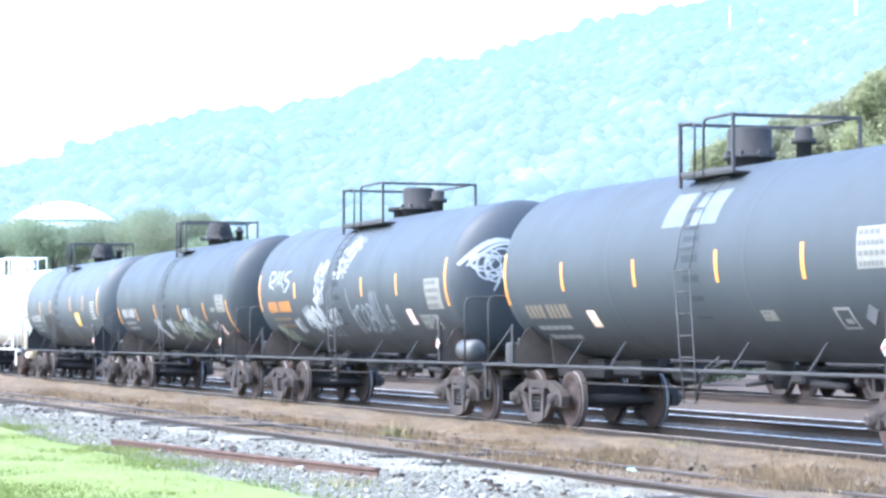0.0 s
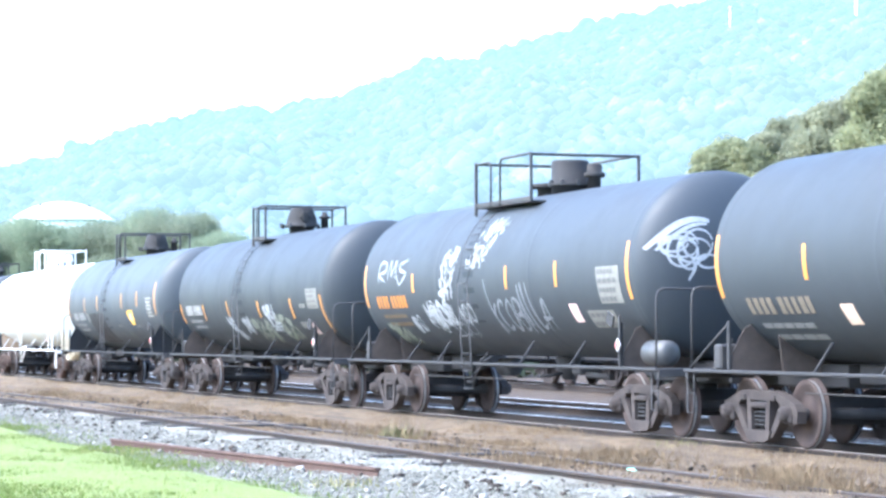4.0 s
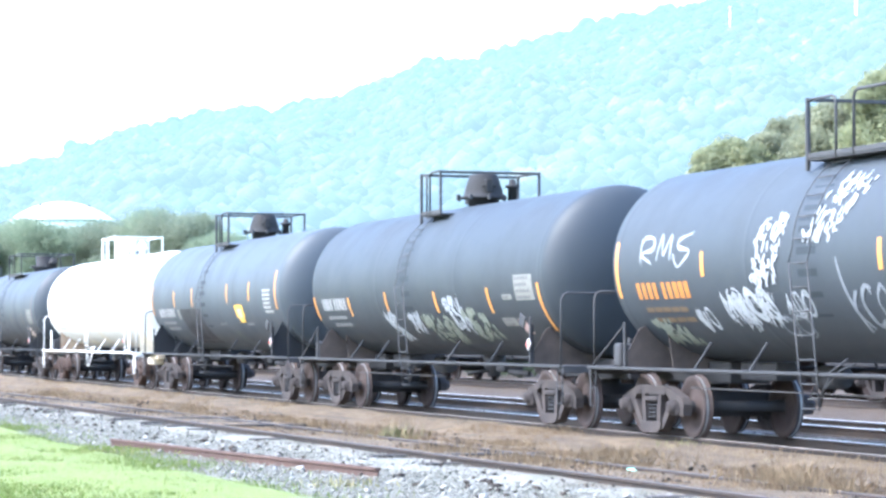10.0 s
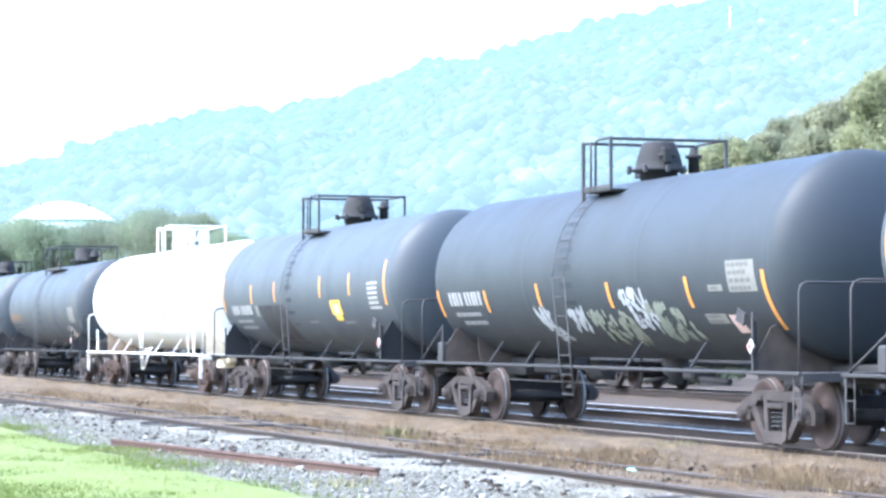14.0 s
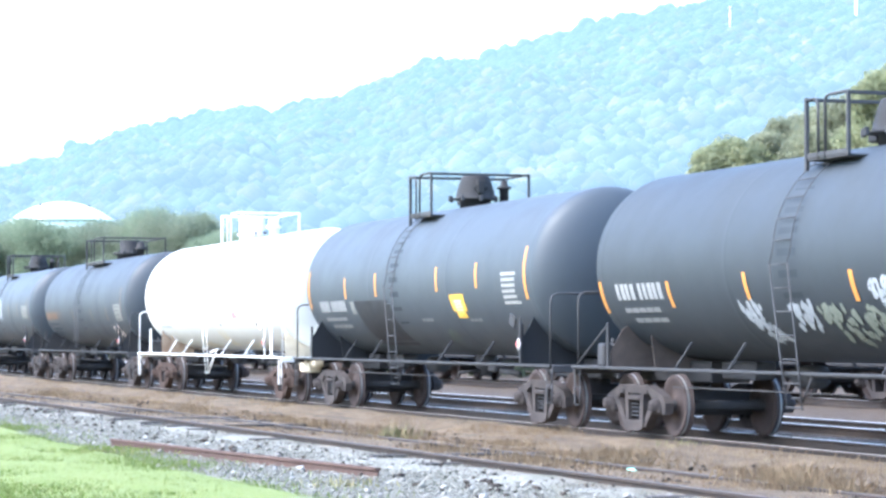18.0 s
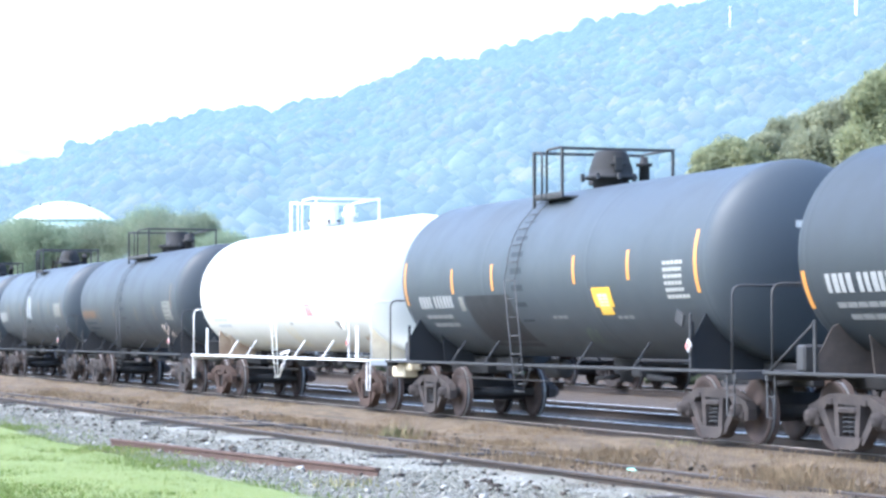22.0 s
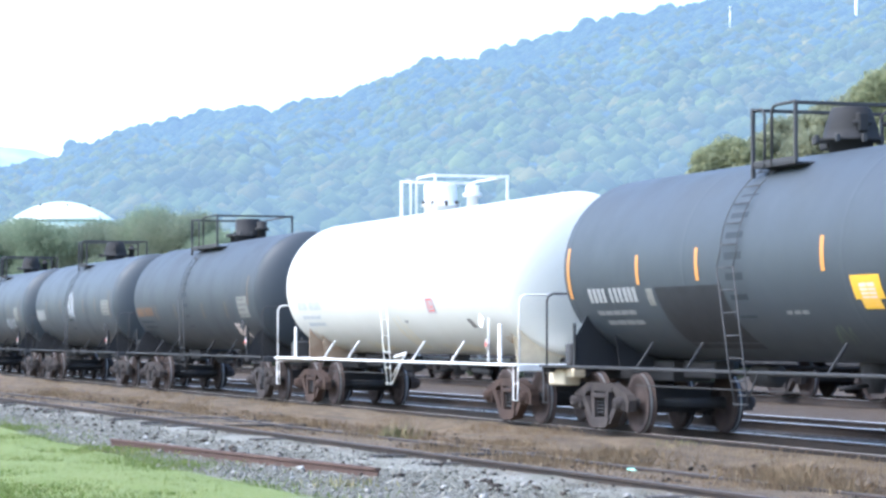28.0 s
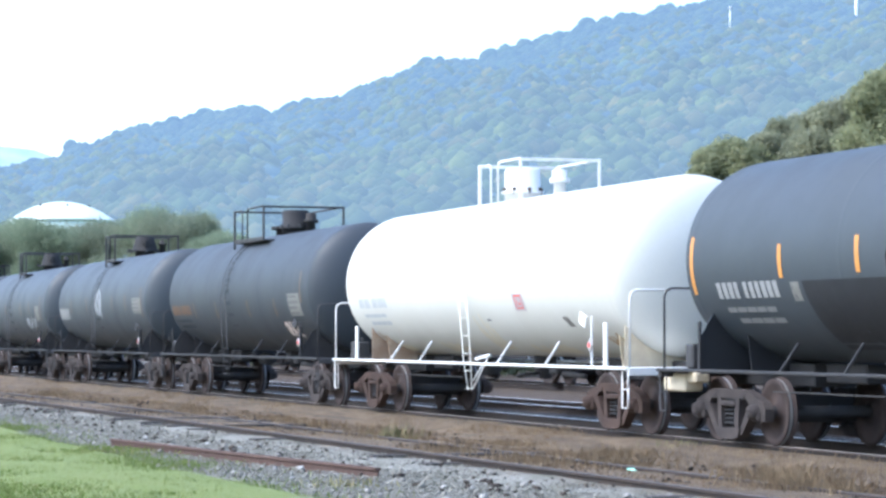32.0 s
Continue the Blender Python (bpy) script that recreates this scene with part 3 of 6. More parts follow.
def tank_car(cx, label, paint, steel, trucks, half=6.92, ladder_x=-0.45, dome="bonnet", reservoir=0, deck=(-0.95, 0.45, 1.0), man_x=-0.05, valve_x=0.5, plate=None, plate_x=None, name="tank_car"):
    car = thing(name, (cx, LINE, 0), label, "tank car", "tank cars of the train")
    # shell with dished heads and raised weld seams
    prof = [(-half - head_depth(math.sin(a)), R * math.sin(a)) for a in [*np.linspace(0.02, 1.1, 10), *np.linspace(1.16, math.pi / 2, 16)]]
    seams = [-half + 0.14, -half * 0.34, half * 0.36, half - 0.14]
    for q in seams:
        prof += [(q - 0.12, R), (q - 0.03, R), (q - 0.012, R + 0.002), (q + 0.012, R + 0.002), (q + 0.03, R), (q + 0.12, R)]
    prof += [(half + head_depth(math.sin(a)), R * math.sin(a)) for a in [*np.linspace(math.pi / 2, 1.16, 16), *np.linspace(1.1, 0.02, 10)]]
    prof = sorted(prof, key=lambda p: p[0])
    part("tank_shell", Shape().spin(prof, "x", 72, (0, 0, ZC)), paint, car)
    # stub sills, saddles, end platforms, couplers
    for d in (-1, 1):
        s = Shape()
        s.box((d * 5.18, -0.33, 0.80), (d * 8.02, 0.33, 1.12), 0.02)
        # the black here stands in for shade under the tank
        part("stub_sill", s, DARK_STEEL, car)
        x = d * (half - 0.41) if not plate_x else plate_x[0 if d < 0 else 1]
        web = plate or ((RUST if reservoir or paint in (GREY, DEEP_BLACK) else UNDER) if paint is not WHITE else (RUSTY_CREAM if d < 0 else CREAM))
        s = Shape()
        tall = plate is not None
        wide, knee, tip, turn = (1.43, 1.47, (1.22, 1.85), 0.98) if tall else ((1.40, 1.26, (1.20, 1.62), 0.88) if paint is not WHITE else (1.12, 1.47, (1.12, 1.68), 0.86))
        arc = [(R * math.sin(a), ZC - R * math.cos(a)) for a in np.linspace(turn, -turn, 15)]
        outline = [(-wide, 0.97), (wide, 0.97), (wide, knee), tip] + arc + [(-tip[0], tip[1]), (-wide, knee)]
        s.plate(outline, (x - 0.012, x + 0.012), "x")
        part("saddle_plate", s, web, car, "dust-stained plate under the tank")
        s = Shape()
        outline = [(-0.9, 0.97), (0.9, 0.97)] + [(R * math.sin(a), ZC - R * math.cos(a)) for a in np.linspace(0.75, -0.75, 11)]
        s.plate(outline, (x - d * 0.58 - 0.012, x - d * 0.58 + 0.012), "x")
        s.box((x - d * 0.58, -0.33, 1.0), (x, 0.33, 1.2), 0.01)
        part("saddle", s, web, car, "dust-stained saddle under the tank")
        s = Shape()
        s.box((d * 7.25, -1.45, 0.99), (d * 7.92, 1.45, 1.03), 0.008)
        s.box((d * 7.86, -1.45, 0.91), (d * 7.94, 1.45, 1.03), 0.008)
        part("end_platform", s, steel, car)
        s = Shape()
        s.box((d * 7.97, -0.14, 0.76), (d * 8.37, 0.14, 1.0), 0.03)
        s.box((d * 8.28, -0.20, 0.74), (d * 8.51, 0.10, 1.02), 0.05)
        part("coupler", s, RUST_TRUCK, car)
        s = Shape()
        hoop(s, d * (half + 0.86), -1.42, 1.42, 1.03, 2.20, r=0.018)
        part("end_handrail", s, steel, car)
        if d < 0:
            for e in (-1.43, 1.43) if paint is not WHITE and plate is None else ():
                part("platform_brace", Shape().tube([(-7.82, e, 1.05), (x, e, 1.69)], 0.02, 6), steel, car)
            s = Shape()
            s.box((-7.54, -1.2, 1.03), (-7.3, -0.85, 1.39), 0.03)
            s.tube([(-7.42, -0.98, 1.37), (-7.42, -0.98, 1.47)], 0.03, 8)
            s.spin([(-0.02, 0.03), (-0.02, 0.13), (0.02, 0.13), (0.02, 0.03)], "x", 16, (-7.57, -0.98, 1.27))
            part("hand_brake", s, FRAME, car)
        s = Shape()
        for z in (0.42, 0.70):
            s.tube([(d * 7.66, -1.44, z + 0.30), (d * 7.66, -1.44, z), (d * 7.89, -1.44, z), (d * 7.89, -1.44, z + 0.30)], 0.014, 6)
        part("sill_step", s, steel, car)
        for e in (-1.44, 1.44):
            w = 0.03 if paint is not WHITE else 0.06
            part("end_post", Shape().box((x - w, e - 0.02, 1.03), (x + w, e + 0.02, 1.71), 0.008), BRIGHT_FRAME if paint is not WHITE else steel, car)
        s = Shape()
        s.tube([(d * 7.97, 0.3, 0.82), (d * 8.16, 0.32, 0.55), (d * 8.40, 0.24, 0.50)], 0.03, 6)
        part("air_hose", s, FRAME, car)
    # side sill bars with struts up to the tank
    for e in (-1, 1):
        s = Shape()
        s.box((-7.92, e * 1.47 - 0.03, 0.992), (7.92, e * 1.47 + 0.03, 1.04), 0.012)
        part("side_sill", s, BRIGHT_FRAME if paint is not WHITE else steel, car)
        for x in (-3.94, -2.16, 2.16, 4.46):
            s = Shape()
            s.box((-0.015, -0.018, 0.0), (0.015, 0.018, 0.46), 0.006, turn=Euler((radians(33 * e), radians(6), 0)).to_matrix())
            s.v = [(p[0] + x + 0.0, p[1] + e * 1.33, p[2] + 0.99) for p in s.v]
            part("strut", s, BRIGHT_FRAME if paint is not WHITE else steel, car)
    # ladder up the near side, leaning, and over the shoulder
    s = Shape()
    foot, head = ladder_x if isinstance(ladder_x, tuple) else (ladder_x + 0.25, ladder_x - 0.1)
    narrow = 0.10 if paint is WHITE else 0.20
    mid_w, top_w = (0.19, 0.21) if paint is WHITE else (0.24, 0.26)

    def rung_x(z):
        return foot + (head - foot) * min(1.0, max(0.0, (z - 0.55) / 1.9))

    for e in (-1, 1):
        pts = [(foot + e * narrow, -1.52, 0.55), (rung_x(1.05) + e * mid_w, -1.53, 1.05), (head + e * top_w, -1.54, 2.45)]
        pts += [(head + e * top_w, -(R + 0.05) * math.cos(a), ZC + (R + 0.05) * math.sin(a)) for a in np.linspace(0.05, 1.0, 9)]
        s.tube(pts[:3], 0.012, 6)
        s.tube(pts[2:], 0.008, 6)
    for z in np.arange(0.58, 2.6, 0.31):
        s.tube([(rung_x(z) - mid_w, -1.525, z), (rung_x(z) + mid_w, -1.525, z)], 0.011, 6)
    for a in np.arange(0.12, 1.0, 0.2):
        q = (-(R + 0.05) * math.cos(a), ZC + (R + 0.05) * math.sin(a))
        s.tube([(head - top_w, *q), (head + top_w, *q)], 0.010, 6)
    ladder_x = foot - 0.1
    part("ladder", s, paint if paint is WHITE else FRAME, car)
    if paint is not WHITE:
        part("darker_strip", decal(Shape(), head - 0.24, head + 0.30, 1.75, 3.45, lift=0.003), DARKER_PAINT, car, "darker strip behind the ladder")
    s = Shape()
    if paint is WHITE:
        s.tube([(ladder_x + 0.22, -1.5, 0.58), (ladder_x + 0.88, -1.47, 1.12)], 0.016, 6)
        s.tube([(ladder_x + 0.22, -1.5, 0.72), (ladder_x + 0.66, -1.48, 1.02)], 0.012, 6)
        s.tube([(ladder_x + 0.30, -1.48, 1.10), (ladder_x + 0.85, -1.42, 1.17)], 0.03, 8)
    else:
        s.tube([(ladder_x + 0.24, -1.5, 0.62), (ladder_x + 0.52, -1.47, 1.03)], 0.014, 6)
        s.tube([(ladder_x - 0.04, -1.5, 0.70), (ladder_x + 0.24, -1.47, 0.70)], 0.014, 6)
        if paint in (GREY, BLACK):
            s.tube([(ladder_x + 0.30, -1.5, 0.60), (ladder_x + 0.42, -1.49, 1.0), (ladder_x + 0.95, -1.46, 1.22)], 0.013, 6)
            s.tube([(ladder_x + 0.32, -1.5, 0.78), (ladder_x + 0.80, -1.47, 1.08), (ladder_x + 1.15, -1.46, 1.16)], 0.013, 6)
    part("ladder_brace", s, steel if paint is WHITE else BRIGHT_FRAME, car)
    # platform and rails on top: the near side stays open at the ladder
    zt, zf = 4.65, 3.82
    x0, x1, w = deck
    xm = x0 + 0.45 * (x1 - x0)
    thin = 0.022
    part("top_platform", Shape().box((x0, -w, zf - 0.012), (x1, -0.52, zf + 0.02), 0.01), steel, car)
    part("top_platform", Shape().box((x0, 0.52, zf - 0.03), (x1, w, zf + 0.02), 0.01), steel, car)
    part("kick_bar", Shape().box((x0, -w - 0.01, zf + 0.02), (x1, -w + 0.015, zf + 0.09), 0.005), steel, car)
    part("rail_post", Shape().box((x0 - 0.027, -w - 0.027, zf - 0.14), (x0 + 0.027, -w + 0.027, zt), 0.006), steel, car)
    part("rail_post", Shape().box((x1 - 0.024, -w - 0.024, zf), (x1 + 0.024, -w + 0.024, zt), 0.006), steel, car)
    part("rail_post", Shape().box((x0 - 0.024, w - 0.024, zf), (x0 + 0.024, w + 0.024, zt), 0.006), steel, car)
    part("rail_post", Shape().box((x1 - 0.024, w - 0.024, zf - 0.1), (x1 + 0.024, w + 0.024, zt), 0.006), steel, car)
    xs = x0 + 0.62 * (xm - x0)
    part("rail_post", Shape().tube([(x0, -w, zt - 0.03), (xs - 0.10, -w, zt - 0.03), (xs - 0.03, -w, zt - 0.06), (xs, -w, zt - 0.13), (xs, -w, zf)], 0.019, 8), steel, car)
    part("top_rail", Shape().box((x0 - 0.02, -w, zt - 0.05), (x0 + 0.02, w, zt), 0.006), steel, car)
    part("top_rail", Shape().box((x1 - 0.02, -w, zt - 0.05), (x1 + 0.02, w, zt), 0.006), steel, car)
    part("top_rail", Shape().tube([(xm, -w, zf), (xm, -w, zt - 0.10), (xm + 0.04, -w, zt - 0.03), (xm + 0.12, -w, zt - 0.01), (x1, -w, zt - 0.01)], thin, 8), steel, car)
    part("top_rail", Shape().tube([(x0, w, zf), (x0, w, zt - 0.10), (x0 + 0.04, w, zt - 0.03), (x0 + 0.12, w, zt - 0.01), (x1, w, zt - 0.01)], thin, 8), steel, car)
    top = ZC + R
    lid = DARK_STEEL if paint is not WHITE else WHITE_STEEL
    if dome == "bonnet":
        s = Shape()
        s.spin([(top - 0.06, 0.30), (top + 0.13, 0.30), (top + 0.13, 0.45), (top + 0.17, 0.45), (top + 0.17, 0.39), (top + 0.30, 0.365), (top + 0.46, 0.315), (top + 0.57, 0.275), (top + 0.60, 0.25), (top + 0.61, 0.02)], "z", 28, (man_x, 0.05, 0))
        s.box((man_x - 0.62, -0.12, top + 0.05), (man_x - 0.34, 0.18, top + 0.19), 0.02)
        s.box((man_x + 0.30, -0.05, top + 0.24), (man_x + 0.42, 0.10, top + 0.50), 0.02)
        s.tube([(man_x + 0.36, -0.10, top + 0.37), (man_x + 0.36, 0.16, top + 0.37)], 0.035, 8)
        part("manway_bonnet", s, lid, car, "dark bonnet over the manway")
        s = Shape()
        s.spin([(top - 0.04, 0.09), (top + 0.34, 0.09), (top + 0.34, 0.14), (top + 0.39, 0.14), (top + 0.39, 0.08), (top + 0.50, 0.06), (top + 0.50, 0.01)], "z", 14, (man_x + 0.25, 0.55, 0))
        part("relief_valve", s, lid, car)
    else:
        s = Shape()
        s.spin([(top - 0.06, 0.33), (top + 0.10, 0.33), (top + 0.10, 0.39), (top + 0.15, 0.39), (top + 0.15, 0.33), (top + 0.52, 0.33), (top + 0.56, 0.30), (top + 0.56, 0.02)], "z", 24, (man_x, 0.0, 0))
        part("manway_bonnet", s, lid, car, "round manway housing")
        s = Shape()
        s.spin([(top - 0.04, 0.11), (top + 0.24, 0.11), (top + 0.24, 0.18), (top + 0.32, 0.18), (top + 0.32, 0.13), (top + 0.46, 0.13), (top + 0.50, 0.02)], "z", 16, (valve_x, 0.25, 0))
        part("relief_valve", s, lid, car)
        s = Shape()
        s.spin([(top - 0.06, 0.22), (top + 0.12, 0.22), (top + 0.12, 0.34), (top + 0.20, 0.34), (top + 0.22, 0.10), (top + 0.22, 0.01)], "z", 20, (man_x - 1.0, 0.0, 0))
        if man_x > 0.5:
            part("fill_hatch", s, lid, car)
    s = Shape()
    for k in range(8):
        a = 2 * math.pi * k / 8
        q = (man_x + (0.47 if dome == "bonnet" else 0.36) * math.cos(a), (0.47 if dome == "bonnet" else 0.36) * math.sin(a))
        s.box((q[0] - 0.03, q[1] - 0.03, top + 0.10), (q[0] + 0.03, q[1] + 0.03, top + 0.21), 0.006)
    tagged(part("flange_bolts", s, FRAME if paint is not WHITE else RUST, car), kind="stuff")
    # belly: outlet valve, brake cylinder, pipes
    s = Shape()
    s.spin([(0.74, 0.02), (0.74, 0.11), (0.86, 0.13), (0.92, 0.20), (1.25, 0.22)], "z", 16, (0.7, 0, 0))
    s.tube([(0.7, -0.1, 0.85), (0.7, -0.55, 0.80)], 0.03, 6)
    part("outlet_valve", s, UNDER, car)
    s = Shape()
    s.spin([(-0.35, 0.02), (-0.35, 0.14), (-0.30, 0.17), (0.30, 0.17), (0.35, 0.14), (0.35, 0.02)], "x", 16, (-3.26, 0.35, 0.92))
    s.tube([(-5.2, 0.25, 0.95), (-3.65, 0.25, 0.92), (1.9, 0.2, 0.98), (5.2, 0.2, 0.95)], 0.03, 6)
    part("brake_gear", s, UNDER, car)
    part("brake_rod", Shape().tube([(-5.4, -0.85, 0.74), (0.4, -0.85, 0.74)], 0.012, 6), UNDER, car)
    s = Shape()
    s.box((1.6, -0.3, 0.84), (2.0, 0.1, 1.02), 0.03)
    s.tube([(2.1, -0.2, 0.85), (3.1, -0.2, 0.82)], 0.05, 8)
    part("brake_lever", s, UNDER, car)
    for d in (-1, 1):
        part("sill_tongue", Shape().box((d * 4.0, -0.16, 0.86), (d * 5.18, 0.16, 1.12), 0.02), UNDER, car)
    for d in (-1, 1):
        truck(car, d * TRUCK_X, trucks)
    # placard stands at the four lower corners
    s = Shape()
    s.box((6.53, -1.50, 1.03), (6.57, -1.47, 1.82), 0.005)
    part("placard_post", s, FRAME if paint is not WHITE else steel, car)
    s = Shape()
    s.box((6.48, -1.53, 1.29), (6.63, -1.505, 1.44), 0.004, turn=Euler((0, radians(45), 0)).to_matrix())
    part("placard_holder", s, PLACARD_WHITE, car, "white diamond placard")
    s = Shape()
    s.box((6.10, -1.52, 1.67), (6.36, -1.49, 1.85), 0.004, turn=Euler((0, radians(20), 0)).to_matrix())
    part("card_board", s, BRIGHT_FRAME if paint is not WHITE else steel, car)
    s = Shape()
    s.box((6.51, -1.540, 1.33), (6.60, -1.532, 1.40), 0.0)
    part("placard_print", s, PLACARD_RED, car)
    if reservoir:
        s = Shape()
        s.spin([(-0.38, 0.02), (-0.38, 0.10), (-0.31, 0.19), (0.31, 0.19), (0.38, 0.10), (0.38, 0.02)], "x", 24, (7.25, -1.12, 1.25))
        part("air_reservoir", s, worn_reservoir, car, "round grey air reservoir")
    return car


RUSTY_CREAM = worn("rust_stained_cream_paint", (0.36, 0.25, 0.17), (0.60, 0.52, 0.40), 0.7, amount=0.7, scale=3.0)
worn_reservoir = worn("grey_reservoir_paint", (0.055, 0.058, 0.062), (0.10, 0.097, 0.093), 0.5, amount=0.5)


def marks(car, name, shape, mat, label=""):
    ob = part(name, shape, mat, car, label)
    return tagged(ob, label, kind="stuff") if name in ("placard_print", "stencil_line", "graffiti") else ob


def strips(car, rows, mat=None):
    for x, z0, z1 in rows:
        part("reflective_strip", decal(Shape(), x - 0.055, x + 0.055, z0, z1), mat or ORANGE, car, "orange reflective strip" if mat is None else "grimy orange-brown reflective strip")


def panel(car, x0, x1, z0, z1, seed, rows=4, board=True):
    """A consolidated stencil panel: a light frame with unreadable lines as bars."""
    rnd = random.Random(seed)
    if board:
        part("stencil_panel", decal(Shape(), x0, x1, z0, z1, lift=0.004), PANEL, car)
    s = Shape()
    for k in range(rows):
        zz = z0 + (z1 - z0) * (k + 0.2) / rows
        bars(s, x0 + 0.06, x1 - 0.06 - rnd.random() * 0.2, zz, zz + (z1 - z0) * (0.5 if board else 0.55) / rows, rnd.randint(4, 6), gap=0.2)
    for p in range(len(s.v)):
        s.v[p] = (s.v[p][0], s.v[p][1] * 1.003, s.v[p][2])
    tagged(part("stencil_block", s, DARK_PRINT if board else PANEL_PRINT, car), kind="stuff")


def framed(x0, x1, z0, z1, w=0.025):
    """A thin frame round two short bars."""
    s = Shape()
    for a, b, c, d in ((x0, x1, z0, z0 + w), (x0, x1, z1 - w, z1), (x0, x0 + w, z0 + w, z1 - w), (x1 - w, x1, z0 + w, z1 - w), (x0 + 0.09, x0 + 0.13, z0 + 0.06, z1 - 0.06), (x0 + 0.18, x1 - 0.07, z0 + 0.06, z0 + 0.10)):
        decal(s, a, b, c, d, lift=0.009)
    return s


def number(car, x0, x1, z0, z1, mat, n=9, seed=1):
    """Large lettering as bars of uneven width, two small lines below it."""
    rnd = random.Random(seed)
    k = (x1 - x0) / (n + 0.6)
    s = Shape()
    for i in range(n):
        a = x0 + k * (i + (0.6 if i >= 4 else 0.0))
        decal(s, a, a + k * rnd.uniform(0.60, 0.80), z0, z1)
    tagged(part("lettering", s, mat, car, "painted lettering low on the tank's side"), kind="stuff")
    s = bars(Shape(), x0 + 0.1, x1 - 0.3, z0 - 0.19, z0 - 0.12, 5, gap=0.1)
    bars(s, x0 + 0.3, x1 - 0.2, z0 - 0.34, z0 - 0.27, 4, gap=0.1)
    tagged(part("small_stencil", s, mat if mat is PALE_STENCIL else DIM_STENCIL if mat not in (ORANGE_STENCIL, FADED_ORANGE) else GRIMY_ORANGE if mat is ORANGE_STENCIL else DARKER_PAINT, car), kind="stuff")


CARS = []
PANEL_PRINT = plain("panel_lettering", (0.34, 0.34, 0.32), 0.6, 0.35, 25.0)
DARK_PRINT = plain("dark_panel_print", (0.10, 0.10, 0.10), 0.6, 0.3, 20.0)
FADED_ORANGE = plain("faded_orange_paint", (0.15, 0.082, 0.042), 0.7, 0.3, 30.0)
GRIMY_ORANGE = plain("grimy_orange_strip", (0.11, 0.075, 0.045), 0.6, 0.3)
PALE_STENCIL = plain("pale_blue_stencil", (0.43, 0.46, 0.48), 0.6)
TAN_STENCIL = plain("yellowed_stencil_paint", (0.155, 0.13, 0.10), 0.7, 0.4, 30.0)
NUMBER = plain("thin_white_lettering", (0.27, 0.275, 0.275), 0.6, 0.45, 40.0)
# leading grey car
c1 = tank_car(-33.06, "large dark grey tank car with a white top patch", GREY, FRAME, TRUCK, dome="stack", ladder_x=(0.92, 0.68), deck=(-0.55, 1.26, 1.0), man_x=-0.29, valve_x=0.97)
strips(c1, [(-6.90, 2.03, 2.90), (-4.26, 2.23, 2.69), (-1.32, 2.24, 2.65), (1.60, 2.25, 2.70), (4.23, 2.24, 2.71), (6.80, 2.06, 2.90)])
number(c1, -6.22, -4.28, 1.80, 2.02, TAN_STENCIL, 9, 3)
marks(c1, "placard", decal(Shape(), -3.60, -3.26, 1.65, 1.91), plain("pale_orange_placard", (0.75, 0.55, 0.42), 0.5), "pale placard")
PATCH = plain("worn_white_paint", (0.098, 0.115, 0.128), 0.5, 0.45, 5.0)
for x0, x1 in ((-0.46, 0.35), (0.54, 1.41)):
    marks(c1, "white_patch", decal(Shape(), x0, x1, 3.08, 3.57), PATCH, "white painted patch under the platform")
panel(c1, 5.69, 6.56, 2.33, 2.85, 33, board=True)
panel(c1, 2.59, 3.01, 1.71, 1.85, 5, rows=2)
s = Shape()
for a, b, z0, z1 in ((4.70, 5.15, 1.83, 1.87), (4.70, 5.15, 1.59, 1.62), (4.70, 4.76, 1.62, 1.83), (5.09, 5.15, 1.62, 1.83), (4.86, 5.05, 1.66, 1.72)):
    decal(s, a, b, z0, z1)
marks(c1, "stencil_frame", s, DIM_STENCIL)
CARS.append(c1)

# black car with white and silver sprayed tags
c2 = tank_car(-49.88, "black tank car covered in white graffiti", BLACK, FRAME, TRUCK, dome="stack", ladder_x=(-0.24, -0.58), reservoir=1, deck=(-1.33, 1.50, 1.0), man_x=0.79, valve_x=1.31)
strips(c2, [(-6.82, 2.08, 2.92), (-3.74, 2.34, 2.69), (1.40, 2.31, 2.70), (3.74, 2.30, 2.72), (6.72, 2.06, 2.94)])
number(c2, -6.15, -4.25, 2.05, 2.29, ORANGE_STENCIL, 9, 4)
panel(c2, 5.48, 6.38, 2.01, 2.58, 6)
panel(c2, 4.73, 5.80, 1.64, 1.91, 7, rows=2)
marks(c2, "placard", decal(Shape(), 4.06, 4.40, 1.73, 2.02), plain("white_red_placard", (0.78, 0.55, 0.52), 0.4), "white and red placard")
GRAF = plain("white_spray_paint", (0.30, 0.32, 0.34), 0.65, 0.45, 9.0)
SILVER = plain("silver_spray_paint", (0.165, 0.18, 0.20), 0.6, 0.5, 7.0)
marks(c2, "graffiti", sprayed("RMS", -5.95, -4.10, 2.56, 2.96, 0.034, 0.1, 20, 2), GRAF, "white sprayed letters")
marks(c2, "graffiti", splash(21, -2.05, -1.30, 2.20, 3.10, 85, 0.065, 0.35), GRAF, "worn white sprayed patch")
marks(c2, "graffiti", splash(22, -0.40, 0.55, 2.72, 3.52, 85, 0.06, 0.75), GRAF, "worn white sprayed patch")
marks(c2, "graffiti", scribble(23, -3.35, -1.75, 1.64, 2.14, 4, 0.10, -0.3, 3), GRAF, "white sprayed tag")
marks(c2, "graffiti", splash(24, -3.1, -1.7, 1.60, 2.10, 34, 0.045), GRAF, "white sprayed tag")
marks(c2, "graffiti", scribble(25, -1.50, -0.62, 1.70, 2.08, 3, 0.075, 0.0, 2), GRAF, "white sprayed tag")
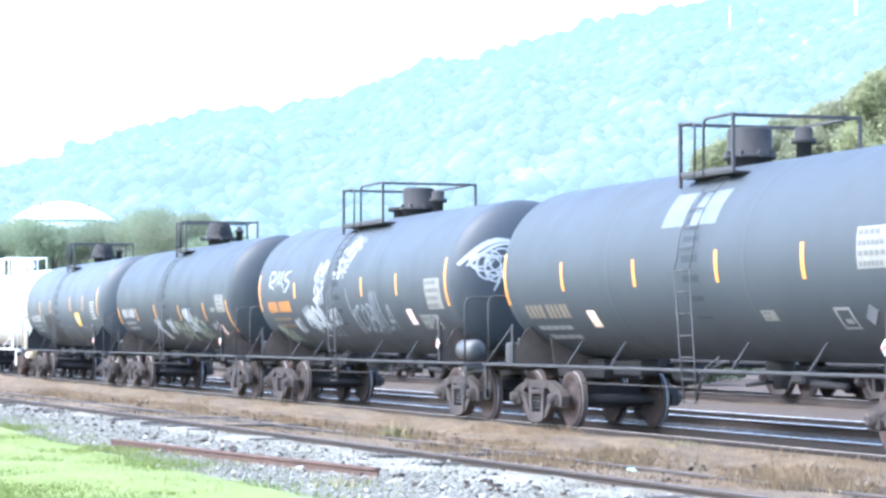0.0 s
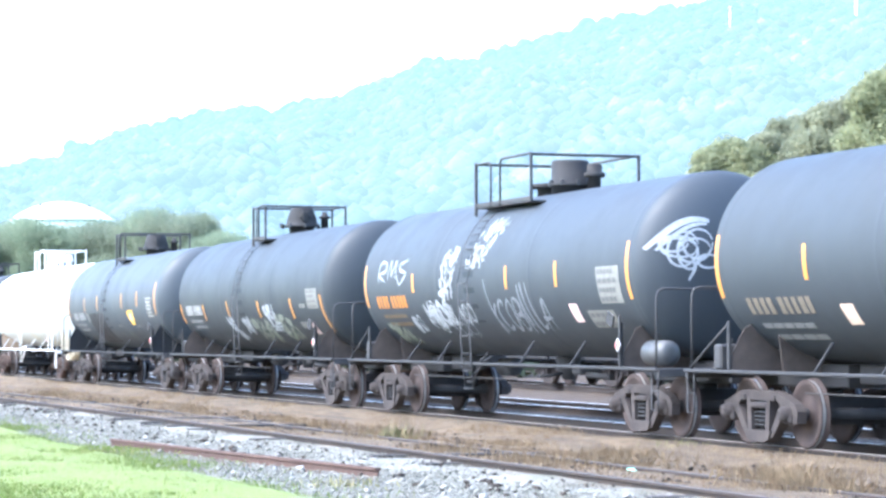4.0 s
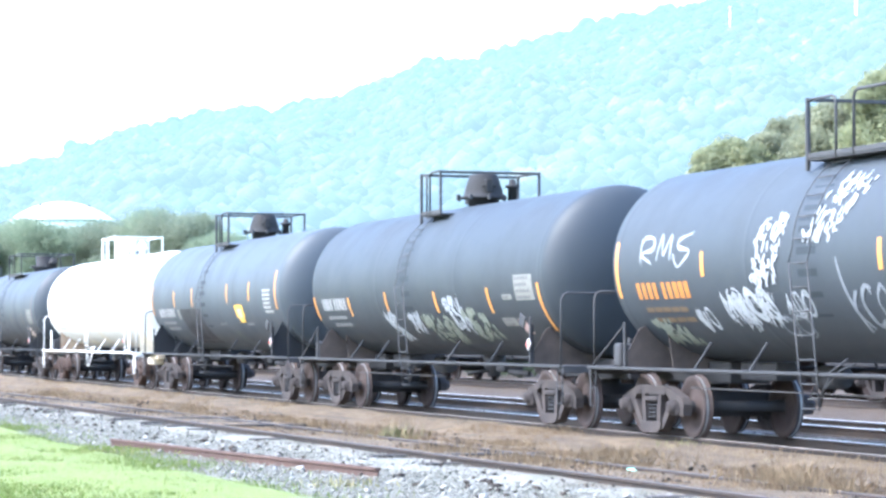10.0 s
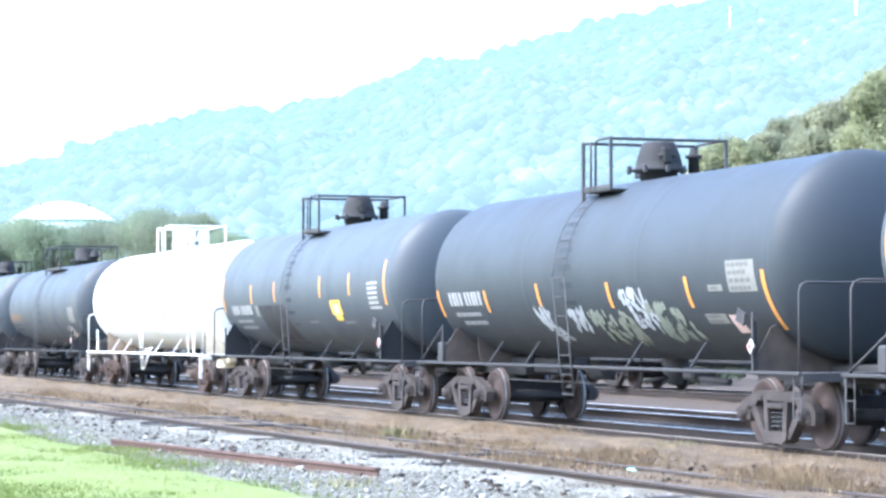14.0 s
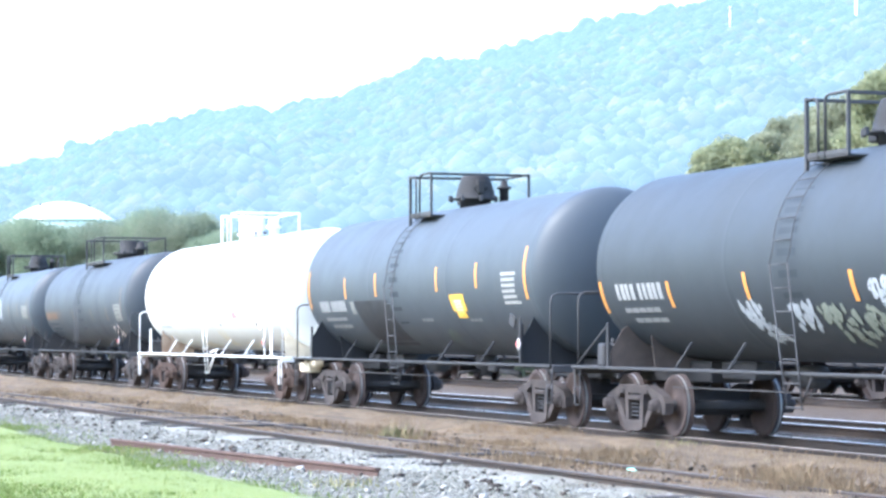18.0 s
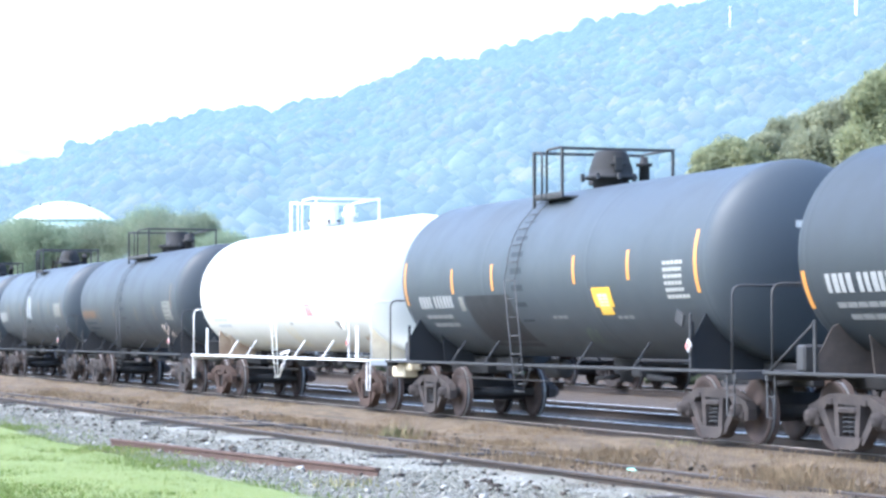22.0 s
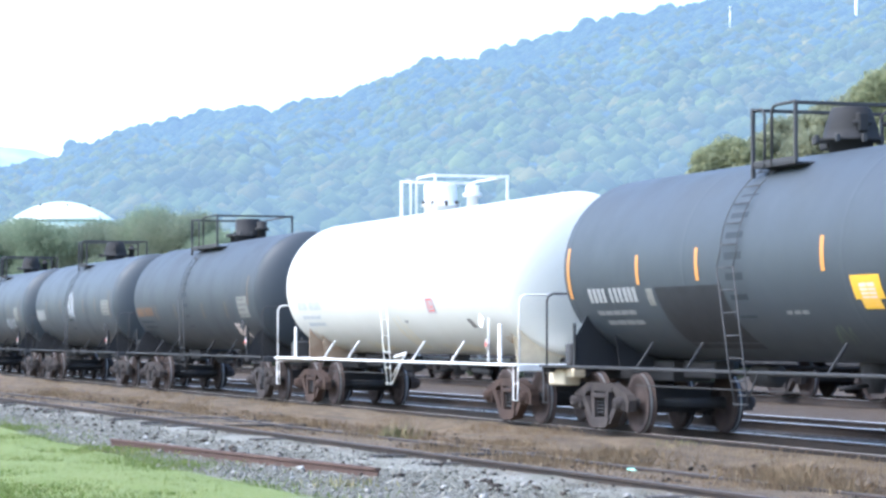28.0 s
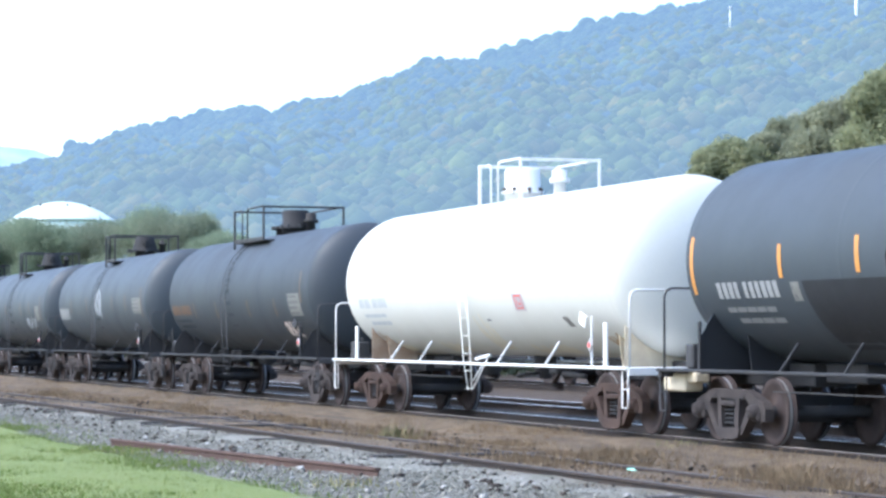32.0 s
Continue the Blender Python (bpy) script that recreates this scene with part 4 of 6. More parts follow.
marks(c2, "graffiti", scribble(31, -1.9, -1.0, 1.45, 1.78, 2, 0.06, 0.0, 2), SILVER, "silver sprayed tag")
marks(c2, "graffiti", scribble(26, -4.48, -3.80, 1.56, 1.90, 3, 0.075, -0.1, 2), GRAF, "white sprayed tag")
marks(c2, "graffiti", sprayed("KCOBNLA", 0.25, 3.10, 1.62, 2.12, 0.05, 0.0, 27, 2), SILVER, "silver sprayed strokes with drips")
marks(c2, "peeled_patch", splash(28, -6.0, -5.05, 1.42, 1.74, 40, 0.10, -0.3), GREEN_STENCIL, "pale peeled paint")
CARS.append(c2)

# a white swirl on the near head of the same car
def on_head(y, z, half=6.92, lift=0.008):
    return (half + head_depth(math.sqrt(y * y + z * z) / R) + lift, y, ZC + z)


def head_stroke(s, pts, width):
    n = len(pts)
    v = []
    for i, (y, z) in enumerate(pts):
        a, b = pts[max(0, i - 1)], pts[min(n - 1, i + 1)]
        d = Vector((b[0] - a[0], b[1] - a[1])).normalized()
        w = width * 0.5 * (0.5 + 0.5 * math.sin(math.pi * (i + 0.5) / n))
        v += [on_head(y - d.y * w, z + d.x * w), on_head(y + d.y * w, z - d.x * w)]
    s.add(v, [(2 * i, 2 * i + 1, 2 * i + 3, 2 * i + 2) for i in range(n - 1)], 0, True)


s = Shape()
head_stroke(s, [(-1.33 + 0.92 * t, 0.22 + 0.62 * math.sin(1.5 * t) - 0.2 * t * t) for t in np.linspace(0, 1, 14)], 0.10)
head_stroke(s, [(-1.20 + 0.75 * t, 0.20 + 0.40 * math.sin(1.7 * t)) for t in np.linspace(0, 1, 12)], 0.06)
for cy, cz, ry, rz, tilt in ((-0.95, 0.30, 0.20, 0.12, 0.6), (-0.88, 0.24, 0.26, 0.14, -0.4), (-0.60, 0.30, 0.22, 0.22, 0.2), (-0.82, 0.22, 0.22, 0.26, 0.3), (-0.75, 0.16, 0.15, 0.24, -0.2), (-0.66, 0.20, 0.24, 0.18, 0.5), (-0.45, 0.04, 0.16, 0.10, 0.0)):
    head_stroke(s, [(cy + ry * math.cos(q) + tilt * rz * math.sin(q) * 0.4, cz + rz * math.sin(q)) for q in np.linspace(0.3, 6.4, 22)], 0.04)
head_stroke(s, [(-0.70 + 0.05 * math.sin(4 * t), 0.10 - 0.35 * t) for t in np.linspace(0, 1, 8)], 0.05)
marks(c2, "graffiti", s, GRAF, "white sprayed swirl on the tank head")

# black car with bright lettering and tags low on its side
c3 = tank_car(-66.86, "black tank car with pale graffiti low on its side", DEEP_BLACK, FRAME, TRUCK, dome="bonnet", ladder_x=(-0.05, -0.48), deck=(-0.70, 0.46, 1.0))
strips(c3, [(-6.89, 1.86, 2.34), (-4.36, 1.92, 2.30), (-1.77, 1.99, 2.37), (1.26, 1.94, 2.33), (4.20, 1.91, 2.35), (6.71, 1.59, 2.39)])
number(c3, -6.31, -4.56, 2.05, 2.29, NUMBER, 9, 8)
panel(c3, 5.59, 6.47, 2.11, 2.54, 9, board=True)
panel(c3, 4.46, 5.13, 1.68, 1.82, 10, rows=2)
marks(c3, "placard", decal(Shape(), 5.23, 5.56, 1.55, 1.80), plain("grimy_pink_placard", (0.5, 0.36, 0.33), 0.5))
panel(c3, 4.91, 5.37, 2.13, 2.22, 11, rows=1)
for k, (x0, x1, z0, z1, n, w, mat) in enumerate(((-2.0, -1.45, 1.46, 1.95, 36, 0.12, GRAF), (-0.70, 0.0, 1.58, 1.92, 28, 0.11, GRAF), (0.25, 1.75, 1.42, 1.88, 60, 0.13, GREEN_STENCIL), (1.75, 2.65, 1.66, 2.20, 30, 0.085, GRAF), (2.60, 3.75, 1.50, 1.96, 50, 0.12, GREEN_STENCIL))):
    marks(c3, "graffiti", splash(40 + k, x0, x1, z0, z1, n, w, -0.35 if k != 1 else 0.0), mat, "pale sprayed tag")
marks(c3, "graffiti", sprayed("ZSY", 1.75, 2.65, 1.66, 2.20, 0.07, -0.2, 46), GRAF, "white sprayed tag")
CARS.append(c3)

# black car with the yellow placard
c4 = tank_car(-83.65, "clean black tank car with a yellow placard", PALER_BLACK, FRAME, TRUCK, dome="bonnet", ladder_x=(-0.24, -0.72), deck=(-0.93, 0.37, 1.0), plate=DARK_PATCH)
strips(c4, [(-6.78, 2.09, 2.90), (-4.01, 2.27, 2.71), (-1.88, 2.29, 2.75), (1.95, 2.33, 2.78), (4.16, 2.35, 2.80), (6.61, 2.12, 3.01)])
number(c4, -6.05, -4.13, 2.02, 2.24, NUMBER, 10, 12)
panel(c4, -3.80, -3.56, 1.96, 2.21, 13, rows=2)
s = Shape()
decal(s, -3.46, -1.15, 1.33, 2.22, lean=0.1)
marks(c4, "repainted_patch", s, DARK_PATCH, "newer dark paint patch")
panel(c4, 5.42, 6.36, 2.03, 2.62, 14, rows=6, board=False)
s = Shape()
decal(s, 2.61, 3.36, 1.96, 2.26); decal(s, 2.74, 3.22, 1.84, 1.96)
marks(c4, "placard", s, YELLOW, "yellow placard with red print")
marks(c4, "placard_print", bars(Shape(), 2.79, 3.21, 1.89, 2.16, 2, gap=0.12), plain("pale_print", (0.74, 0.52, 0.44), 0.5))
marks(c4, "graffiti", scribble(71, 1.39, 1.97, 1.37, 1.68, 2, 0.07), plain("faint_green_spray", (0.10, 0.12, 0.10), 0.7), "faint green sprayed tag")
marks(c4, "stencil_line", bars(Shape(), 0.53, 1.22, 1.79, 1.84, 3), DIM_STENCIL)
marks(c4, "stencil_line", bars(Shape(), 3.27, 3.94, 1.77, 1.82, 3), DIM_STENCIL)
s = Shape()
s.add([on_head(-0.30 + 0.16 * a, 0.44 + 0.10 * b) for a, b in ((0, 0), (1, 0), (1, 1), (0, 1))], [(0, 1, 2, 3)])
marks(c4, "head_label", s, STENCIL, "small white label on the tank head")
CARS.append(c4)

# white car
c5 = tank_car(-100.62, "white tank car with rust streaks at its saddles", WHITE, WHITE_STEEL, RUST_TRUCK, dome="stack", ladder_x=(0.92, 0.50), deck=(-0.71, 1.43, 0.75), man_x=-0.48, valve_x=0.76, half=7.04, plate_x=(-6.28, 7.0))
number(c5, -6.31, -4.47, 2.07, 2.26, PALE_STENCIL, 9, 15)
marks(c5, "placard", decal(Shape(), 2.67, 3.19, 1.93, 2.23), plain("grey_placard", (0.46, 0.43, 0.44), 0.5), "grey and red placard")
marks(c5, "placard_print", framed(2.76, 3.10, 1.97, 2.20), PLACARD_RED)
marks(c5, "stencil_panel", decal(Shape(), 5.71, 6.66, 2.14, 2.46), plain("pale_grey_stencil", (0.62, 0.64, 0.66), 0.6))
marks(c5, "oil_stain", decal(Shape(), 4.62, 4.86, 1.66, 1.82, lean=0.12), plain("dark_stain", (0.16, 0.15, 0.14), 0.7))
marks(c5, "oil_stain", decal(Shape(), 0.95, 1.16, 1.77, 1.81), plain("grey_stain", (0.25, 0.25, 0.25), 0.7))
CARS.append(c5)

STREAK = plain("rust_streak_paint", (0.42, 0.30, 0.18), 0.7, 0.35, 3.0)
FAINT = plain("yellowed_paint", (0.66, 0.62, 0.50), 0.6, 0.15, 2.0)
rnd = random.Random(8)
for x0, x1, z0, z1, mat in ((-6.57, -5.81, 1.27, 1.59, STREAK), (-5.71, -5.05, 1.21, 1.47, FAINT), (0.19, 0.95, 1.27, 1.91, FAINT), (5.90, 6.66, 1.25, 1.57, STREAK), (-2.86, -1.52, 1.22, 1.39, FAINT), (1.90, 3.81, 1.22, 1.37, FAINT)):
    s = Shape()
    n = 9
    for k in range(n):
        a = x0 + (x1 - x0) * k / n
        decal(s, a, a + (x1 - x0) / n, z0, z0 + (z1 - z0) * rnd.uniform(0.3, 1.0), lift=0.004)
    tagged(marks(c5, "rust_streak", s, mat, "rust and dirt streaks"), kind="stuff")
s = Shape()
s.box((-8.2, -1.25, 0.70), (-7.45, -0.95, 0.97), 0.03)
s.box((-7.45, -1.22, 0.83), (-7.15, -0.98, 0.985), 0.03)
marks(c4, "end_box", s, CREAM, "cream-painted steel box at the car's end")
# the rear of the train
c6 = tank_car(-117.69, "black tank car with faded orange lettering", BLACK, FRAME, TRUCK, dome="stack", ladder_x=-0.35, deck=(-1.39, 1.49, 1.0), man_x=0.76, valve_x=1.25)
strips(c6, [(6.36, 2.26, 2.95), (-4.18, 1.96, 2.36), (-1.77, 1.96, 2.36), (1.49, 1.96, 2.36), (3.99, 1.96, 2.36)], GRIMY_ORANGE)
number(c6, -6.69, -4.55, 2.07, 2.31, FADED_ORANGE, 9, 16)
panel(c6, 5.23, 6.22, 1.96, 2.46, 17)
marks(c6, "graffiti", scribble(60, 4.18, 5.20, 1.47, 1.81, 3, 0.12), plain("pink_spray", (0.6, 0.5, 0.45), 0.6))
CARS.append(c6)
# from here back the paler black puts distance haze into the paint
c7 = tank_car(-134.95, "black tank car with pale tags and stencils", PALER_BLACK, FRAME, TRUCK, dome="bonnet", ladder_x=-0.35)
strips(c7, [(6.42, 2.06, 2.90), (-4.70, 2.26, 2.71), (-1.99, 2.26, 2.71), (2.17, 2.26, 2.71), (4.16, 2.26, 2.71)], GRIMY_ORANGE)
marks(c7, "stencil_panel", decal(Shape(), -6.87, -5.15, 2.06, 2.41), DIM_STENCIL)
panel(c7, 5.18, 6.33, 2.16, 2.61, 18)
marks(c7, "graffiti", scribble(61, -0.54, 0.54, 2.06, 2.90, 3, 0.2), GRAF)
CARS.append(c7)
for k, x in enumerate((-152.0, -169.0)):
    c8 = tank_car(x, "black tank car with worn white stencils", PALER_BLACK, FRAME, TRUCK, dome="bonnet")
    strips(c8, [(6.16, 2.06, 2.90), (-3.70, 2.26, 2.71), (-1.67, 2.26, 2.71), (1.76, 2.26, 2.71), (3.78, 2.26, 2.71)], GRIMY_ORANGE)
    panel(c8, 5.02, 5.81, 2.06, 2.56, 19 + k)
    marks(c8, "graffiti", scribble(62 + k, 2.64, 4.93, 1.76, 2.26, 3, 0.12), GRAF)
    CARS.append(c8)


# ---------------------------------------------------------------- scattered stuff
def scatter(name, base_v, base_f, place, size, mat, label, category, rng, tilt=1.0, smooth=False, jitter=0.0):
    """Many copies of one small form in one mesh, each turned and sized by chance."""
    base_v = np.asarray(base_v, float)
    n, k = len(place), len(base_v)
    a, b, c = (rng.uniform(-np.pi, np.pi, n), rng.uniform(-1, 1, n) * tilt, rng.uniform(-1, 1, n) * tilt)
    v = np.repeat(base_v[None], n, 0)
    if jitter:
        v = v * (1 + rng.uniform(-jitter, jitter, (n, k, 1)))
    v = v * np.asarray(size, float).reshape(n, 1, -1)
    for ang, i, j in ((b, 1, 2), (c, 0, 2), (a, 0, 1)):
        cs, sn = np.cos(ang)[:, None], np.sin(ang)[:, None]
        p, q = v[:, :, i].copy(), v[:, :, j].copy()
        v[:, :, i], v[:, :, j] = cs * p - sn * q, sn * p + cs * q
    v = (v + np.asarray(place)[:, None, :]).reshape(-1, 3)
    f = (np.asarray(base_f)[None] + (np.arange(n) * k)[:, None, None]).reshape(-1, len(base_f[0]))
    me = bpy.data.meshes.new(name)
    me.vertices.add(len(v)); me.vertices.foreach_set("co", v.ravel())
    w = f.shape[1]
    me.loops.add(f.size); me.loops.foreach_set("vertex_index", f.ravel().astype(np.int32))
    me.polygons.add(len(f)); me.polygons.foreach_set("loop_start", np.arange(0, f.size, w, dtype=np.int32))
    if smooth:
        me.polygons.foreach_set("use_smooth", np.ones(len(f), bool))
    me.update(calc_edges=True)
    me.materials.append(mat)
    return tagged(new(name, me), label, category, kind="stuff")


def island(name, colours, rough=0.9, thin=0.0):
    """Each small piece takes its own shade."""
    def build(n, l, b):
        g = n.new("ShaderNodeNewGeometry")
        r = n.new("ShaderNodeValToRGB")
        while len(r.color_ramp.elements) < len(colours):
            r.color_ramp.elements.new(0.5)
        for i, col in enumerate(colours):
            r.color_ramp.elements[i].position = i / max(1, len(colours) - 1)
            r.color_ramp.elements[i].color = (*col, 1)
        l.new(g.outputs["Random Per Island"], r.inputs[0])
        big = grain(n, l, 0.35, 4.0)
        dim = mixed(n, l, big, (0.75, 0.75, 0.75), (1.15, 1.15, 1.15))
        k = n.new("ShaderNodeMix"); k.data_type = 'RGBA'; k.blend_type = 'MULTIPLY'; k.inputs[0].default_value = 1.0
        l.new(r.outputs[0], k.inputs[6]); l.new(dim, k.inputs[7])
        l.new(k.outputs[2], b.inputs["Base Color"])
        b.inputs["Roughness"].default_value = rough
        b.inputs["Specular IOR Level"].default_value = 0.2
        if thin:
            t = n.new("ShaderNodeBsdfTranslucent")
            l.new(k.outputs[2], t.inputs["Color"])
            x = n.new("ShaderNodeMixShader")
            x.inputs[0].default_value = thin
            l.new(b.outputs[0], x.inputs[1]); l.new(t.outputs[0], x.inputs[2])
            l.new(x.outputs[0], n["Material Output"].inputs["Surface"])
    return material(name, build)


ROCK_V = [(1, 0, 0), (-1, 0, 0), (0, 1, 0), (0, -1, 0), (0, 0, 0.8), (0, 0, -0.8)]
ROCK_F = [(0, 2, 4), (2, 1, 4), (1, 3, 4), (3, 0, 4), (2, 0, 5), (1, 2, 5), (3, 1, 5), (0, 3, 5)]
BLADE_V = [(-0.5, 0, 0), (0.5, 0, 0), (0.35, 0.12, 0.55), (0.0, 0.32, 1.0), (-0.35, 0.12, 0.55)]
BLADE_F = [(0, 1, 2, 3, 4)]


def stones(name, n, x0, x1, y0, y1, lo, hi, mat, label, seed, z=GROUND, follow=None):
    rng = np.random.default_rng(seed)
    # closer spacing towards the camera end
    x = x1 - (x1 - x0) * rng.random(n) ** 1.3
    y = rng.uniform(y0, y1, n)
    if follow:
        y = y + np.array([follow(q) for q in x])
    r = rng.uniform(lo, hi, n) * rng.uniform(0.6, 1.0, n)
    if follow:
        near = np.array([abs(b - follow(a)) < 1.45 for a, b in zip(x, y)])
        r = np.where(near, r * 0.7, r)
        z = z + 0.055 * np.clip([(2.1 - abs(b - follow(a))) / 0.9 for a, b in zip(x, y)], 0, 1)
    size = np.stack([r, r * rng.uniform(0.6, 1.0, n), r * rng.uniform(0.5, 0.9, n)], 1)
    scatter(name, ROCK_V, ROCK_F, np.stack([x, y, z + r * rng.uniform(-0.1, 0.5, n)], 1), size, mat, label, "gravel", rng, 0.6, jitter=0.3)


def blades(name, place, height, width, mat, label, seed, tilt=0.5, category="grass"):
    rng = np.random.default_rng(seed)
    n = len(place)
    size = np.stack([np.full(n, width) * rng.uniform(0.6, 1.4, n), height, height], 1)
    scatter(name, BLADE_V, BLADE_F, place, size, mat, label, category, rng, tilt)


GRAVEL = island("grey_gravel", [(0.19, 0.185, 0.155), (0.235, 0.23, 0.197), (0.155, 0.15, 0.127), (0.255, 0.25, 0.215), (0.21, 0.205, 0.172), (0.31, 0.305, 0.27), (0.085, 0.08, 0.067), (0.22, 0.215, 0.182)])
CLODS = island("brown_clods", [(0.10, 0.066, 0.038), (0.17, 0.118, 0.070), (0.065, 0.044, 0.027), (0.25, 0.195, 0.135), (0.13, 0.088, 0.052)])
SCRAP = island("dark_debris", [(0.03, 0.026, 0.023), (0.07, 0.055, 0.045), (0.045, 0.038, 0.033)])
LOOSE = island("pale_loose_stones", [(0.34, 0.33, 0.30), (0.24, 0.225, 0.20), (0.42, 0.41, 0.38), (0.09, 0.08, 0.07)])
BALLAST = island("dark_oily_ballast", [(0.05, 0.049, 0.05), (0.12, 0.117, 0.115), (0.07, 0.068, 0.068), (0.19, 0.183, 0.177)])
PALE_BALLAST = island("pale_ballast", [(0.34, 0.34, 0.34), (0.50, 0.50, 0.50), (0.42, 0.42, 0.415)])
DRY = island("dry_weeds", [(0.21, 0.142, 0.082), (0.28, 0.195, 0.118), (0.16, 0.107, 0.062), (0.33, 0.25, 0.155), (0.23, 0.158, 0.093)], thin=0.3)
STRAW = island("straw_grass", [(0.29, 0.215, 0.135), (0.35, 0.275, 0.18), (0.21, 0.147, 0.09)], thin=0.3)
LUSH = island("green_grass", [(0.12, 0.178, 0.040), (0.17, 0.22, 0.058), (0.14, 0.198, 0.048), (0.235, 0.235, 0.095)], thin=0.3)
GREEN_WEED = island("yellow_green_weeds", [(0.19, 0.195, 0.085), (0.27, 0.25, 0.13), (0.33, 0.28, 0.165)])

stones("siding_gravel", 46000, -74.0, -20.0, -4.1, -0.70, 0.010, 0.032, GRAVEL, "loose grey gravel beside the siding", 1, follow=siding)
stones("coarse_gravel", 800, -60.0, -20.0, -3.9, -0.75, 0.03, 0.06, GRAVEL, "coarse grey stones beside the siding", 8, follow=siding)
stones("large_stones", 300, -70.0, -20.0, -3.9, -0.9, 0.04, 0.085, LOOSE, "larger pale stones among the gravel", 9, follow=siding)
stones("dark_debris", 1300, -70.0, -20.0, -2.6, 2.9, 0.03, 0.085, SCRAP, "dark splinters of rotten sleepers in the gravel", 7, follow=siding)
stones("main_ballast", 30000, -120.0, -18.0, LINE - 0.7, LINE + 1.9, 0.03, 0.06, BALLAST, "dark ballast between the rails of the running track", 2)
stones("dirt_clods", 20000, -90.0, -19.0, -0.65, 3.9, 0.012, 0.045, CLODS, "loose brown dirt and pebbles between the tracks", 6, follow=siding)
stones("second_ballast", 9000, -110.0, -22.0, SECOND - 1.9, SECOND + 0.6, 0.03, 0.06, BALLAST, "dark ballast between the tracks", 3)
stones("far_ballast", 26000, -125.0, -22.0, SECOND + 0.85, SECOND + 1.9, 0.035, 0.07, PALE_BALLAST, "pale ballast beyond the second track", 4)


def build_grass():
    rng = np.random.default_rng(11)
    n = 90000
    x = -18.0 - 45.0 * rng.random(n) ** 1.1
    y = 3.2 + 5.0 * rng.random(n)
    edge = 7.05 + 0.35 * np.sin(x * 0.5) + 0.25 * np.sin(x * 1.37 + 1.0) + rng.normal(0, 0.15, n)
    keep = y < edge + np.where(rng.random(n) < 0.16, rng.exponential(0.7, n), 0.0)
    place = np.stack([x, y, np.full(n, GROUND + 0.02)], 1)[keep]
    blades("lawn_grass", place, rng.uniform(0.025, 0.07, len(place)), 0.012, LUSH, "short green grass beside the gravel", 12, 0.8)


